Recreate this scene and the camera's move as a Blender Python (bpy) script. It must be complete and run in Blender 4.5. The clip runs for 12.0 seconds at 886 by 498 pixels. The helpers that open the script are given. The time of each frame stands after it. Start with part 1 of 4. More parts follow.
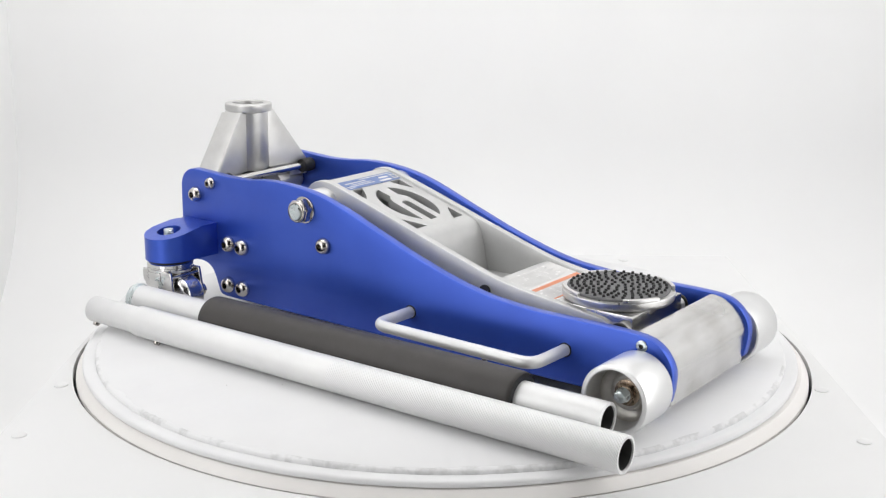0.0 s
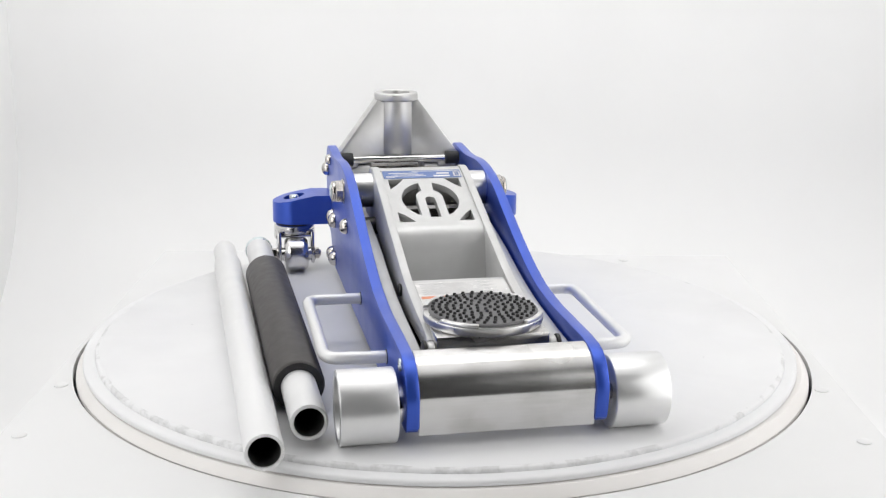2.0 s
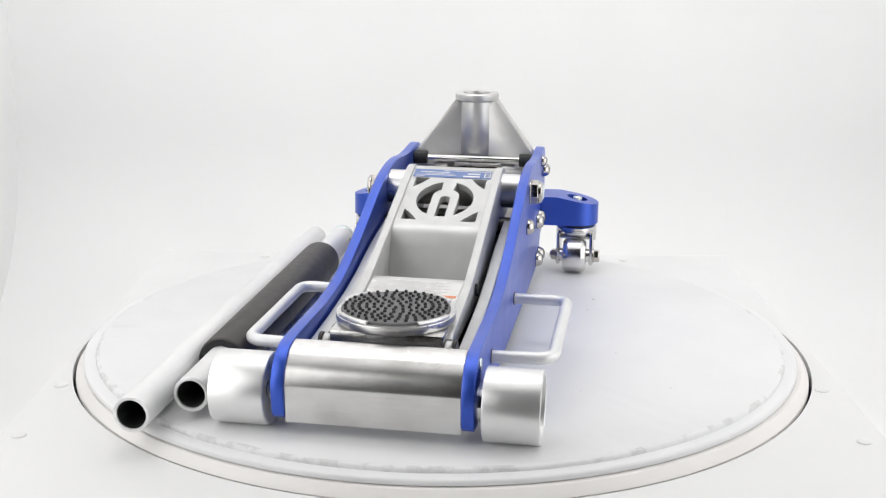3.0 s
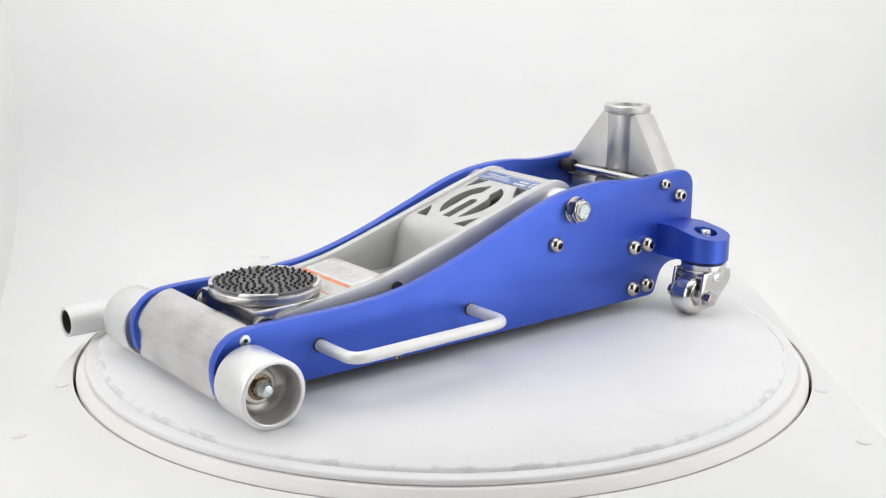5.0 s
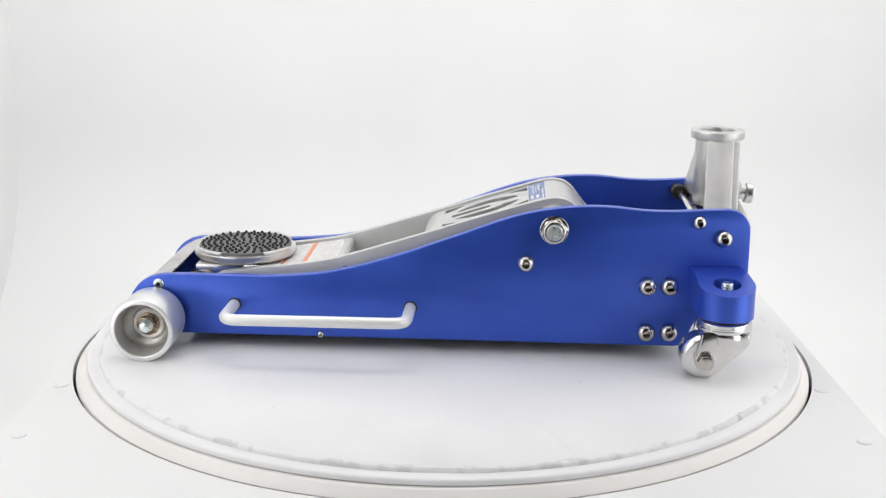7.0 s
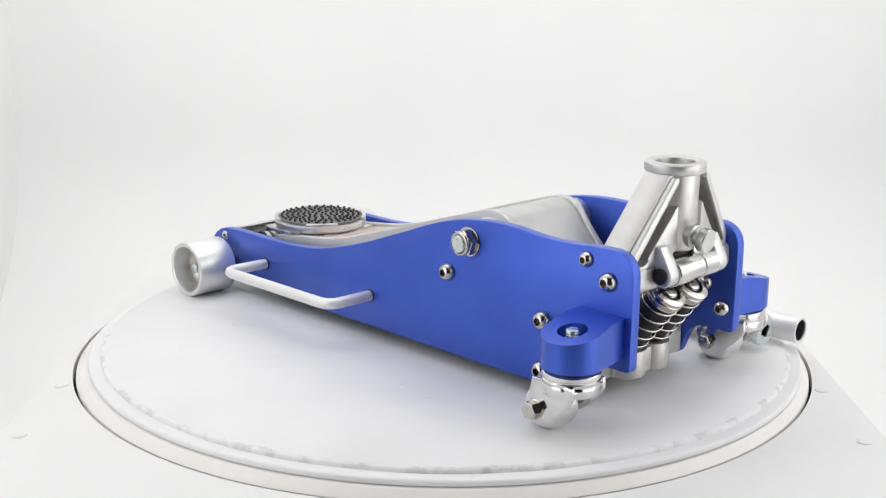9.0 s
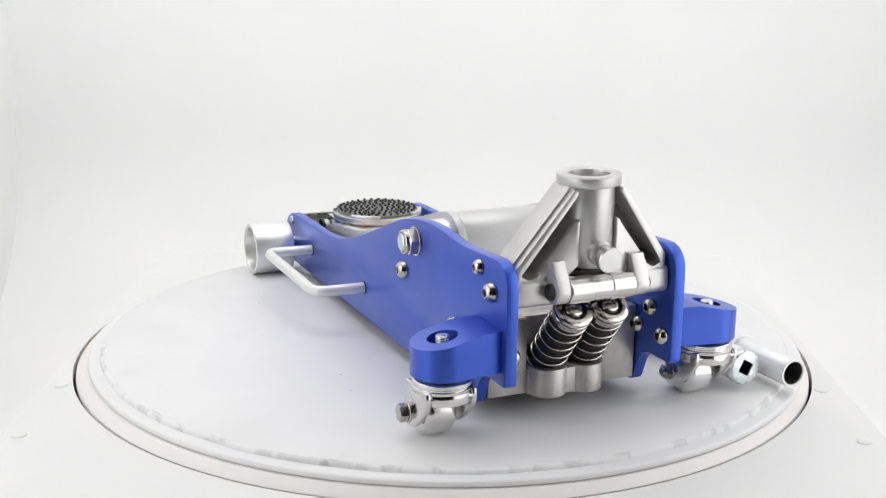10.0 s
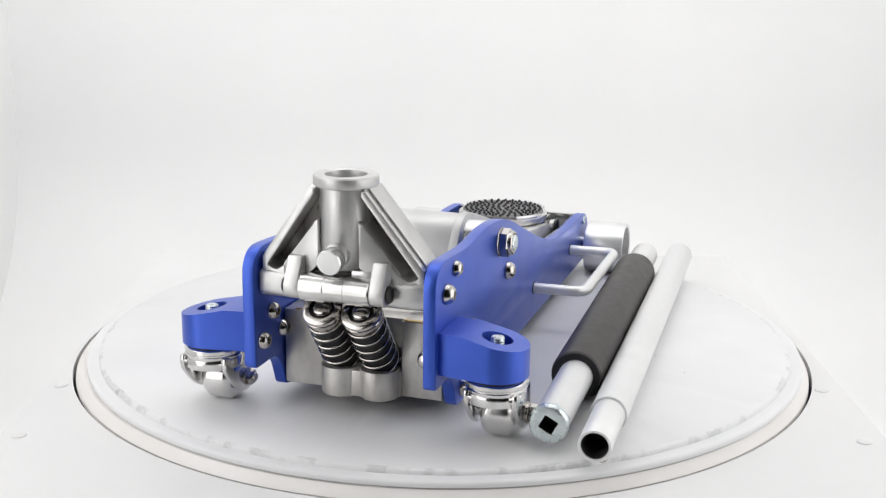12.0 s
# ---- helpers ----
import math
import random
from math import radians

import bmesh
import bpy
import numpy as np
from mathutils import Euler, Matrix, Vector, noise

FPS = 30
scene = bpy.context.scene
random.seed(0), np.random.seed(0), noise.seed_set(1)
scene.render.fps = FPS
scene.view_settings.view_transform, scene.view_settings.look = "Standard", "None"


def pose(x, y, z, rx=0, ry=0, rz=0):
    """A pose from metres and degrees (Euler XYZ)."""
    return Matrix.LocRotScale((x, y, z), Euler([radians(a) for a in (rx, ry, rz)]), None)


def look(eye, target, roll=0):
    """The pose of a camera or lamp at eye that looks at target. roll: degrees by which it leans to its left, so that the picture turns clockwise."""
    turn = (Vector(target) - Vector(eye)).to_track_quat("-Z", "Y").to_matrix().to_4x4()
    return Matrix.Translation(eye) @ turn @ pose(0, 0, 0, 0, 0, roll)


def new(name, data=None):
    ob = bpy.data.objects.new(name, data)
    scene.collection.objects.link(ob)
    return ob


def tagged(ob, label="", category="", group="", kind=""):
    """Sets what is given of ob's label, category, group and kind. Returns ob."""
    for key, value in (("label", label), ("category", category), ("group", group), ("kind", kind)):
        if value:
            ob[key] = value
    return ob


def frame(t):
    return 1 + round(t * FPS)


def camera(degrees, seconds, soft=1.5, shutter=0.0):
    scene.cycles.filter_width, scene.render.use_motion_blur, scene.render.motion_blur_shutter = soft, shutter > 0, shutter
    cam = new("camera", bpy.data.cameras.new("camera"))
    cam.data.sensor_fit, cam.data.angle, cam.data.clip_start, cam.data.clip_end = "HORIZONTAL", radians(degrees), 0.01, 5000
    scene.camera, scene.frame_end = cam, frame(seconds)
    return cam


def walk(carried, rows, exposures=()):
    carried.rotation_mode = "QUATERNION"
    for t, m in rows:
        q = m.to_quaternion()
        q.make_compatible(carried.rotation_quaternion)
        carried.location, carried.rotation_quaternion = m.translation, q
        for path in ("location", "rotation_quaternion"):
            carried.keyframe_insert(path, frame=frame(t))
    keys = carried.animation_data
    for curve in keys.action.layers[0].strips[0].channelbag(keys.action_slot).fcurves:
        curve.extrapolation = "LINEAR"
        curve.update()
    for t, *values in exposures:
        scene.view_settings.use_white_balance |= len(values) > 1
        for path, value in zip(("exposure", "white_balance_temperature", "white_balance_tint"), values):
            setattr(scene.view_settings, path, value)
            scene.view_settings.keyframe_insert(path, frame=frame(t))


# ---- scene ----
EYE = (0.0, -1.2, 0.3942)
AHEAD = Vector((-0.00052, 0.96854, -0.24884))
cam = camera(40.2, 12.0, soft=1.25)
STILL = look(EYE, Vector(EYE) + AHEAD, 0.568)
walk(cam, [(0.0, STILL), (12.0, STILL)])

# ---- light ----
world = bpy.data.worlds.new("studio_air")
scene.world = world
world.use_nodes = True
world.node_tree.nodes["Background"].inputs["Color"].default_value = (0.9, 0.95, 1.0, 1)
world.node_tree.nodes["Background"].inputs["Strength"].default_value = 0.05


def softbox(name, place, target, width, height, watts, colour=(1, 1, 1)):
    lamp = bpy.data.lights.new(name, "AREA")
    lamp.shape, lamp.size, lamp.size_y, lamp.energy, lamp.color = "RECTANGLE", width, height, watts, colour
    ob = new(name, lamp)
    ob.matrix_world = look(place, target)
    return ob


softbox("softbox_top", (0.1, 0.02, 1.66), (0.1, 0.021, 0.0), 1.6, 1.7, 4.95, (1.0, 0.992, 0.988))
# Unseen extra lamp, added to brighten the backdrop.
softbox("backdrop_fill", (-0.10, 0.12, 1.45), (-0.10, 0.98, 0.90), 1.4, 0.6, 10.2, (1.0, 0.995, 0.99))
softbox("softbox_left", (-0.74, -0.45, 0.29), (0.0, -0.12, 0.08), 1.2, 1.1, 7.5, (1.0, 0.995, 0.99))
softbox("softbox_right", (0.88, -0.45, 0.29), (0.0, -0.12, 0.08), 1.2, 1.1, 6.7, (1.0, 0.995, 0.99))
scene.view_settings.exposure = -0.055


# ---- materials ----
class Nodes:
    """A short way to write node materials."""

    def __init__(self, name):
        self.mat = bpy.data.materials.new(name)
        self.mat.use_nodes = True
        self.tree = self.mat.node_tree
        self.bsdf = self.tree.nodes["Principled BSDF"]
        self.coord = self.add("ShaderNodeTexCoord")

    def add(self, kind):
        return self.tree.nodes.new(kind)

    def link(self, a, b):
        self.tree.links.new(a, b)

    def put(self, **values):
        for key, value in values.items():
            self.bsdf.inputs[key.replace("_", " ")].default_value = value

    def noise(self, scale, detail=3.0, stretch=(1, 1, 1)):
        m = self.add("ShaderNodeMapping")
        m.inputs["Scale"].default_value = stretch
        self.link(self.coord.outputs["Object"], m.inputs["Vector"])
        n = self.add("ShaderNodeTexNoise")
        n.inputs["Scale"].default_value, n.inputs["Detail"].default_value = scale, detail
        self.link(m.outputs["Vector"], n.inputs["Vector"])
        return n.outputs["Fac"]

    def ramp(self, fac, stops):
        r = self.add("ShaderNodeValToRGB")
        while len(r.color_ramp.elements) < len(stops):
            r.color_ramp.elements.new(0.5)
        for e, (at, c) in zip(r.color_ramp.elements, stops):
            e.position, e.color = at, (*c, 1) if len(c) == 3 else c
        self.link(fac, r.inputs["Fac"])
        return r.outputs["Color"]

    def span(self, fac, low, high):
        m = self.add("ShaderNodeMapRange")
        m.inputs["To Min"].default_value, m.inputs["To Max"].default_value = low, high
        m.inputs["From Min"].default_value, m.inputs["From Max"].default_value = 0.3, 0.7
        self.link(fac, m.inputs["Value"])
        return m.outputs["Result"]

    def math(self, op, a, b=None):
        m = self.add("ShaderNodeMath")
        m.operation = op
        for k, v in enumerate((a, b)):
            if v is None:
                continue
            if isinstance(v, (int, float)):
                m.inputs[k].default_value = v
            else:
                self.link(v, m.inputs[k])
        return m.outputs[0]

    def bump(self, fac, strength, distance=0.001, below=None):
        b = self.add("ShaderNodeBump")
        b.inputs["Strength"].default_value, b.inputs["Distance"].default_value = strength, distance
        self.link(fac, b.inputs["Height"])
        if below is not None:
            self.link(below, b.inputs["Normal"])
        self.link(b.outputs["Normal"], self.bsdf.inputs["Normal"])
        return b.outputs["Normal"]


def surface(name, low, high, rough=(0.4, 0.5), metal=0.0, scale=60.0, grain=600.0, relief=0.1, stretch=(1, 1, 1), coat=0.0):
    n = Nodes(name)
    fac = n.noise(scale, 4.0, stretch)
    n.link(n.ramp(fac, [(0.3, low), (0.7, high)]), n.bsdf.inputs["Base Color"])
    fine = n.noise(grain, 2.0, stretch)
    n.link(n.span(n.noise(scale * 2.3, 3.0, stretch), *rough), n.bsdf.inputs["Roughness"])
    n.put(Metallic=metal, Coat_Weight=coat, Coat_Roughness=0.32)
    if relief:
        n.bump(fine, relief, 0.0004)
    return n.mat


BLUE = surface("blue_anodised", (0.027, 0.083, 0.50), (0.035, 0.101, 0.56), (0.37, 0.45), 0.71, 14.0, 2500.0, 0.12, coat=0.5)
CAST = surface("silver_cast_paint", (0.55, 0.55, 0.546), (0.60, 0.60, 0.595), (0.38, 0.48), 0.50, 40.0, 1500.0, 0.22)
BLOCK = surface("raw_cast_aluminium", (0.32, 0.305, 0.28), (0.70, 0.685, 0.66), (0.34, 0.55), 0.72, 30.0, 520.0, 0.6, (1, 1, 0.6))
SATIN = surface("satin_aluminium", (0.68, 0.68, 0.678), (0.75, 0.75, 0.747), (0.27, 0.37), 0.92, 30.0, 1200.0, 0.08)
TUBE = surface("clear_anodised_tube", (0.74, 0.74, 0.74), (0.79, 0.79, 0.785), (0.42, 0.52), 0.46, 25.0, 1800.0, 0.08)
CHROME = surface("bright_chrome", (0.62, 0.61, 0.60), (0.73, 0.725, 0.72), (0.10, 0.20), 1.0, 60.0, 900.0, 0.03)
CASTING = surface("bare_cast_yoke", (0.57, 0.565, 0.555), (0.65, 0.645, 0.635), (0.32, 0.44), 0.78, 40.0, 1500.0, 0.22)
TURNED = surface("turned_aluminium", (0.74, 0.74, 0.74), (0.80, 0.80, 0.797), (0.29, 0.37), 0.76, 30.0, 1300.0, 0.06)
WHEEL = surface("turned_steel_wheel", (0.70, 0.69, 0.68), (0.78, 0.775, 0.77), (0.17, 0.27), 1.0, 60.0, 1200.0, 0.05)
RIM = surface("worn_steel_rim", (0.60, 0.59, 0.58), (0.74, 0.735, 0.73), (0.26, 0.40), 0.95, 80.0, 900.0, 0.08)
# Brownish hub metal, toned darker for the shade inside the wheel.
HUB = surface("brownish_shaded_hub", (0.40, 0.38, 0.35), (0.66, 0.64, 0.61), (0.28, 0.45), 0.85, 60.0, 900.0, 0.2)
ZINC = surface("zinc_plate", (0.60, 0.66, 0.67), (0.72, 0.77, 0.78), (0.22, 0.36), 0.95, 70.0, 900.0, 0.08)
STEEL = surface("bright_steel_bolt", (0.46, 0.43, 0.40), (0.62, 0.595, 0.57), (0.12, 0.24), 1.0, 120.0, 900.0, 0.05)
# Grease in the yoke's channel; also the shade tone of the arm's cavity.
GREASE_AND_SHADE = surface("greasy_channel_and_cavity_shade", (0.09, 0.084, 0.075), (0.44, 0.42, 0.39), (0.25, 0.45), 0.6, 55.0, 700.0, 0.3, (1, 1, 0.4))
BROWN = surface("oiled_brown_steel", (0.17, 0.125, 0.09), (0.33, 0.26, 0.20), (0.20, 0.36), 0.95, 130.0, 900.0, 0.1)
RUBBER = surface("black_rubber", (0.012, 0.012, 0.013), (0.022, 0.022, 0.023), (0.55, 0.7), 0.0, 90.0, 1500.0, 0.2)
PAD = surface("grey_rubber_pad", (0.13, 0.13, 0.132), (0.17, 0.17, 0.174), (0.5, 0.65), 0.0, 60.0, 1500.0, 0.25)
FOAM = surface("charcoal_foam", (0.040, 0.036, 0.034), (0.048, 0.043, 0.041), (0.48, 0.56), 0.0, 45.0, 900.0, 0.04)
# Dark tone for the shade deep inside the pale tubes.
BORE = surface("tube_bore_shade", (0.07, 0.07, 0.07), (0.11, 0.11, 0.108), (0.4, 0.6), 0.5, 40.0, 900.0, 0.1)
# Dark steel parts; also painted shade in the well, drive hole and sockets.
DARK = surface("dark_oiled_steel_and_shade", (0.02, 0.02, 0.02), (0.05, 0.048, 0.045), (0.3, 0.5), 0.6, 90.0, 900.0, 0.1)
WHITE = surface("white_sheet", (0.72, 0.72, 0.728), (0.755, 0.755, 0.76), (0.38, 0.52), 0.0, 9.0, 300.0, 0.05)
TABLE = surface("white_laminate", (0.71, 0.71, 0.708), (0.735, 0.735, 0.733), (0.45, 0.6), 0.0, 6.0, 250.0, 0.05)
SKIRT = surface("ivory_rim_band", (0.76, 0.735, 0.71), (0.80, 0.78, 0.76), (0.35, 0.5), 0.0, 12.0, 400.0, 0.08)
TENT = surface("white_backdrop_cloth", (0.84, 0.84, 0.84), (0.87, 0.87, 0.868), (0.8, 0.95), 0.0, 3.0, 160.0, 0.08)
ROOM = surface("dim_studio_wall", (0.045, 0.045, 0.045), (0.065, 0.064, 0.062), (0.8, 0.95), 0.0, 2.0, 60.0, 0.1)
PAPER_BLUE = surface("blue_sticker", (0.10, 0.165, 0.38), (0.12, 0.19, 0.43), (0.25, 0.35), 0.0, 60.0, 900.0, 0.02)
PAPER = surface("white_sticker", (0.70, 0.69, 0.68), (0.76, 0.75, 0.74), (0.2, 0.3), 0.0, 60.0, 900.0, 0.02)
ORANGE = surface("orange_print", (0.68, 0.22, 0.10), (0.76, 0.27, 0.13), (0.3, 0.42), 0.0, 60.0, 900.0, 0.02)
INK = surface("grey_print", (0.50, 0.50, 0.50), (0.60, 0.60, 0.60), (0.35, 0.45), 0.0, 60.0, 900.0, 0.02)


def worn_edge():
    """White edge with scattered grey scuffs."""
    n = Nodes("grey_worn_edge")
    grey = n.math("MULTIPLY", n.noise(60.0, 9.0, (1, 1, 1)), n.span(n.noise(9.0, 2.0, (1, 1, 0)), 0.62, 1.16))
    n.link(n.ramp(grey, [(0.44, (0.74, 0.74, 0.745)), (0.54, (0.60, 0.60, 0.60)), (0.62, (0.66, 0.66, 0.665)), (0.76, (0.46, 0.46, 0.46))]), n.bsdf.inputs["Base Color"])
    n.put(Roughness=0.6)
    n.bump(n.noise(420.0, 2.0, (1, 1, 1)), 0.5, 0.0004)
    return n.mat


def knurled():
    n = Nodes("knurled_tube")
    n.put(Metallic=0.46, Base_Color=(0.78, 0.78, 0.78, 1), Roughness=0.48)
    xyz = n.add("ShaderNodeSeparateXYZ")
    n.link(n.coord.outputs["Object"], xyz.inputs["Vector"])
    turn = n.math("ARCTAN2", xyz.outputs["Y"], xyz.outputs["Z"])
    along = n.math("MULTIPLY", xyz.outputs["X"], 2300.0)
    around = n.math("MULTIPLY", turn, 38.0)
    one = n.math("SINE", n.math("ADD", along, around))
    two = n.math("SINE", n.math("SUBTRACT", along, around))
    n.bump(n.math("ADD", one, n.math("MULTIPLY", two, 0.3)), 0.5, 0.0003)
    return n.mat


def rolled():
    """Polished sheet with fine drawn lines along y and cloudy handling stains."""
    n = Nodes("polished_rolled_steel")
    cloud = n.noise(34.0, 2.0, (1, 0.8, 1))
    lines = n.noise(420.0, 2.0, (1, 0.02, 1))
    n.link(n.ramp(n.math("ADD", n.math("MULTIPLY", cloud, 0.75), n.math("MULTIPLY", lines, 0.25)), [(0.32, (0.54, 0.53, 0.51)), (0.55, (0.68, 0.675, 0.665)), (0.72, (0.72, 0.715, 0.705))]), n.bsdf.inputs["Base Color"])
    n.link(n.ramp(n.noise(16.0, 1.0, (1, 0.7, 1)), [(0.2, (0.20, 0.20, 0.20)), (0.8, (0.31, 0.31, 0.31))]), n.bsdf.inputs["Roughness"])
    n.put(Metallic=1.0)
    return n.mat


ROLLED = rolled()
CRUD = worn_edge()
KNURL = knurled()


# ---- mesh helpers ----
def mesh_of(name, bm, material, smooth=35.0):
    bmesh.ops.recalc_face_normals(bm, faces=bm.faces[:])
    me = bpy.data.meshes.new(name)
    bm.to_mesh(me)
    bm.free()
    me.materials.append(material)
    for f in me.polygons:
        f.use_smooth = True
    me.set_sharp_from_angle(angle=radians(smooth))
    return me


def part(name, bm, material, parent=None, label="", at=None, smooth=35.0):
    ob = new(name, mesh_of(name, bm, material, smooth))
    if at is not None:
        ob.matrix_basis = at
    ob.parent = parent
    return tagged(ob, label)


def thing(name, label, category, m=None, group=""):
    ob = new(name)
    ob.empty_display_size = 0.05
    if m is not None:
        ob.matrix_basis = m
    return tagged(ob, label, category, group)


ALONG_Y = Matrix(((1, 0, 0, 0), (0, 0, 1, 0), (0, -1, 0, 0), (0, 0, 0, 1)))      # local z becomes +y
ALONG_X = Matrix(((0, 0, 1, 0), (0, 1, 0, 0), (-1, 0, 0, 0), (0, 0, 0, 1)))      # local z becomes +x


def lathe(profile, seg=40, m=None, bm=None, closed=False):
    """A turned body about z: profile of (radius, height)."""
    bm = bm or bmesh.new()
    rings = []
    for r, h in profile:
        if r < 1e-6:
            rings.append([bm.verts.new((0, 0, h))])
        else:
            rings.append([bm.verts.new((r * math.cos(2 * math.pi * k / seg), r * math.sin(2 * math.pi * k / seg), h)) for k in range(seg)])
    pairs = list(zip(rings, rings[1:])) + ([(rings[-1], rings[0])] if closed else [])
    for a, b in pairs:
        for k in range(seg):
            j = (k + 1) % seg
            ring = [a[k % len(a)], a[j % len(a)], b[j % len(b)], b[k % len(b)]]
            ring = [v for i, v in enumerate(ring) if v not in ring[:i]]
            if len(ring) > 2:
                bm.faces.new(ring)
    if m is not None:
        bmesh.ops.transform(bm, matrix=m, verts=[v for r in rings for v in r])
    return bm


def rounded(r, h0, h1, b=0.001, steps=3):
    """A solid cylinder's profile with rounded edges."""
    low = [(r - b + b * math.sin(a), h0 + b - b * math.cos(a)) for a in np.linspace(0, math.pi / 2, steps + 1)]
    high = [(r - b + b * math.cos(a), h1 - b + b * math.sin(a)) for a in np.linspace(0, math.pi / 2, steps + 1)]
    return [(0, h0)] + low + high + [(0, h1)]


def prism(outline, d0, d1, bevel=0.001, bm=None, to=None, segments=2):
    """An outline of (x, z) pulled along y from d0 to d1, with softened rims."""
    own = bmesh.new()
    face = own.faces.new([own.verts.new((x, d0, z)) for x, z in outline])
    out = bmesh.ops.extrude_face_region(own, geom=[face])
    bmesh.ops.translate(own, verts=[v for v in out["geom"] if isinstance(v, bmesh.types.BMVert)], vec=(0, d1 - d0, 0))
    if bevel:
        rims = [e for e in own.edges if abs(e.verts[0].co.y - e.verts[1].co.y) < 1e-9]
        bmesh.ops.bevel(own, geom=rims, offset=bevel, segments=segments, affect="EDGES", profile=0.5, clamp_overlap=True)
    if to is not None:
        bmesh.ops.transform(own, matrix=to, verts=own.verts[:])
    if bm is None:
        return own
    me = bpy.data.meshes.new("scratch")
    own.to_mesh(me)
    own.free()
    bm.from_mesh(me)
    bpy.data.meshes.remove(me)
    return bm


FLAT = Matrix(((1, 0, 0, 0), (0, 0, 1, 0), (0, 1, 0, 0), (0, 0, 0, 1)))          # swaps y and z: an outline of (x, y) pulled along z


def slab(x0, x1, y0, y1, z0, z1, bevel=0.001, bm=None, to=None):
    return prism([(x0, z0), (x1, z0), (x1, z1), (x0, z1)], y0, y1, 0, bm, to) if not bevel else soft_box(x0, x1, y0, y1, z0, z1, bevel, bm, to)


def soft_box(x0, x1, y0, y1, z0, z1, bevel, bm=None, to=None):
    own = bmesh.new()
    bmesh.ops.create_cube(own, size=1.0, matrix=Matrix.Translation(((x0 + x1) / 2, (y0 + y1) / 2, (z0 + z1) / 2)) @ Matrix.Diagonal((x1 - x0, y1 - y0, z1 - z0, 1)))
    bmesh.ops.bevel(own, geom=own.edges[:], offset=bevel, segments=2, affect="EDGES", profile=0.5)
    if to is not None:
        bmesh.ops.transform(own, matrix=to, verts=own.verts[:])
    if bm is None:
        return own
    me = bpy.data.meshes.new("scratch")
    own.to_mesh(me)
    own.free()
    bm.from_mesh(me)
    bpy.data.meshes.remove(me)
    return bm


def sweep(path, r, seg=14, bm=None, caps=True):
    """A round bar along a path of points."""
    bm = bm or bmesh.new()
    path = [Vector(p) for p in path]
    side, rings = None, []
    for i, p in enumerate(path):
        d = (path[min(i + 1, len(path) - 1)] - path[max(i - 1, 0)]).normalized()
        side = (side - d * side.dot(d)).normalized() if side else d.orthogonal().normalized()
        up = d.cross(side)
        rings.append([bm.verts.new(p + r * (math.cos(a) * side + math.sin(a) * up)) for a in np.linspace(0, 2 * math.pi, seg, endpoint=False)])
    for a, b in zip(rings, rings[1:]):
        for k in range(seg):
            bm.faces.new((a[k], a[(k + 1) % seg], b[(k + 1) % seg], b[k]))
    if caps:
        bm.faces.new(rings[0])
        bm.faces.new(rings[-1])
    return bm


def bend(corners, radius, steps=7):
    """A path through corners with rounded turns."""
    pts = [Vector(c) for c in corners]
    out = [pts[0]]
    for a, b, c in zip(pts, pts[1:], pts[2:]):
        u, w = (a - b).normalized(), (c - b).normalized()
        p, q = b + u * radius, b + w * radius
        out += [(1 - s) ** 2 * p + 2 * s * (1 - s) * b + s * s * q for s in np.linspace(0, 1, steps)]
    return out + [pts[-1]]


def smooth_line(pts, per=5):
    """A Catmull-Rom line through points of the plane."""
    p = [pts[0]] + list(pts) + [pts[-1]]
    out = []
    for a, b, c, d in zip(p, p[1:], p[2:], p[3:]):
        for s in np.linspace(0, 1, per, endpoint=False):
            out.append(tuple(0.5 * (2 * b[k] + (c[k] - a[k]) * s + (2 * a[k] - 5 * b[k] + 4 * c[k] - d[k]) * s * s + (3 * b[k] - a[k] - 3 * c[k] + d[k]) * s ** 3) for k in (0, 1)))
    return out + [tuple(pts[-1])]


def arc(cx, cy, r, a0, a1, n=10, ry=None):
    return [(cx + r * math.cos(radians(a)), cy + (ry or r) * math.sin(radians(a))) for a in np.linspace(a0, a1, n)]


def pierced(outline, holes, thick, bm=None):
    """A sheet in x and y with holes, from z = -thick to 0."""
    own = bmesh.new()
    edges = []
    for loop in [outline] + holes:
        vs = [own.verts.new((x, y, 0)) for x, y in loop]
        edges += [own.edges.new((a, b)) for a, b in zip(vs, vs[1:] + vs[:1])]
    bmesh.ops.triangle_fill(own, use_beauty=True, use_dissolve=False, edges=edges)
    out = bmesh.ops.extrude_face_region(own, geom=own.faces[:])
    bmesh.ops.translate(own, verts=[v for v in out["geom"] if isinstance(v, bmesh.types.BMVert)], vec=(0, 0, -thick))
    return own


# ---- the turning stage's angle ----
def heading(t):
    """Degrees about the stage's axis at t seconds."""
    s = (t - 6) / 6
    return -90 - 20.90615 * (t - 2.4) - 0.06394 * (s * s - 0.36) - 0.34573 * (s ** 3 - 0.36 * s)


STAGE = 0.0015                                  # height of the stage's top
JACK = pose(0, -0.00628, 0, 0, 0, 2.981)        # how the jack stands on the stage

# ---- structure ----
def structure(name, bm, material, label, smooth=35.0):
    return tagged(part(name, bm, material, smooth=smooth), label, kind="structure")


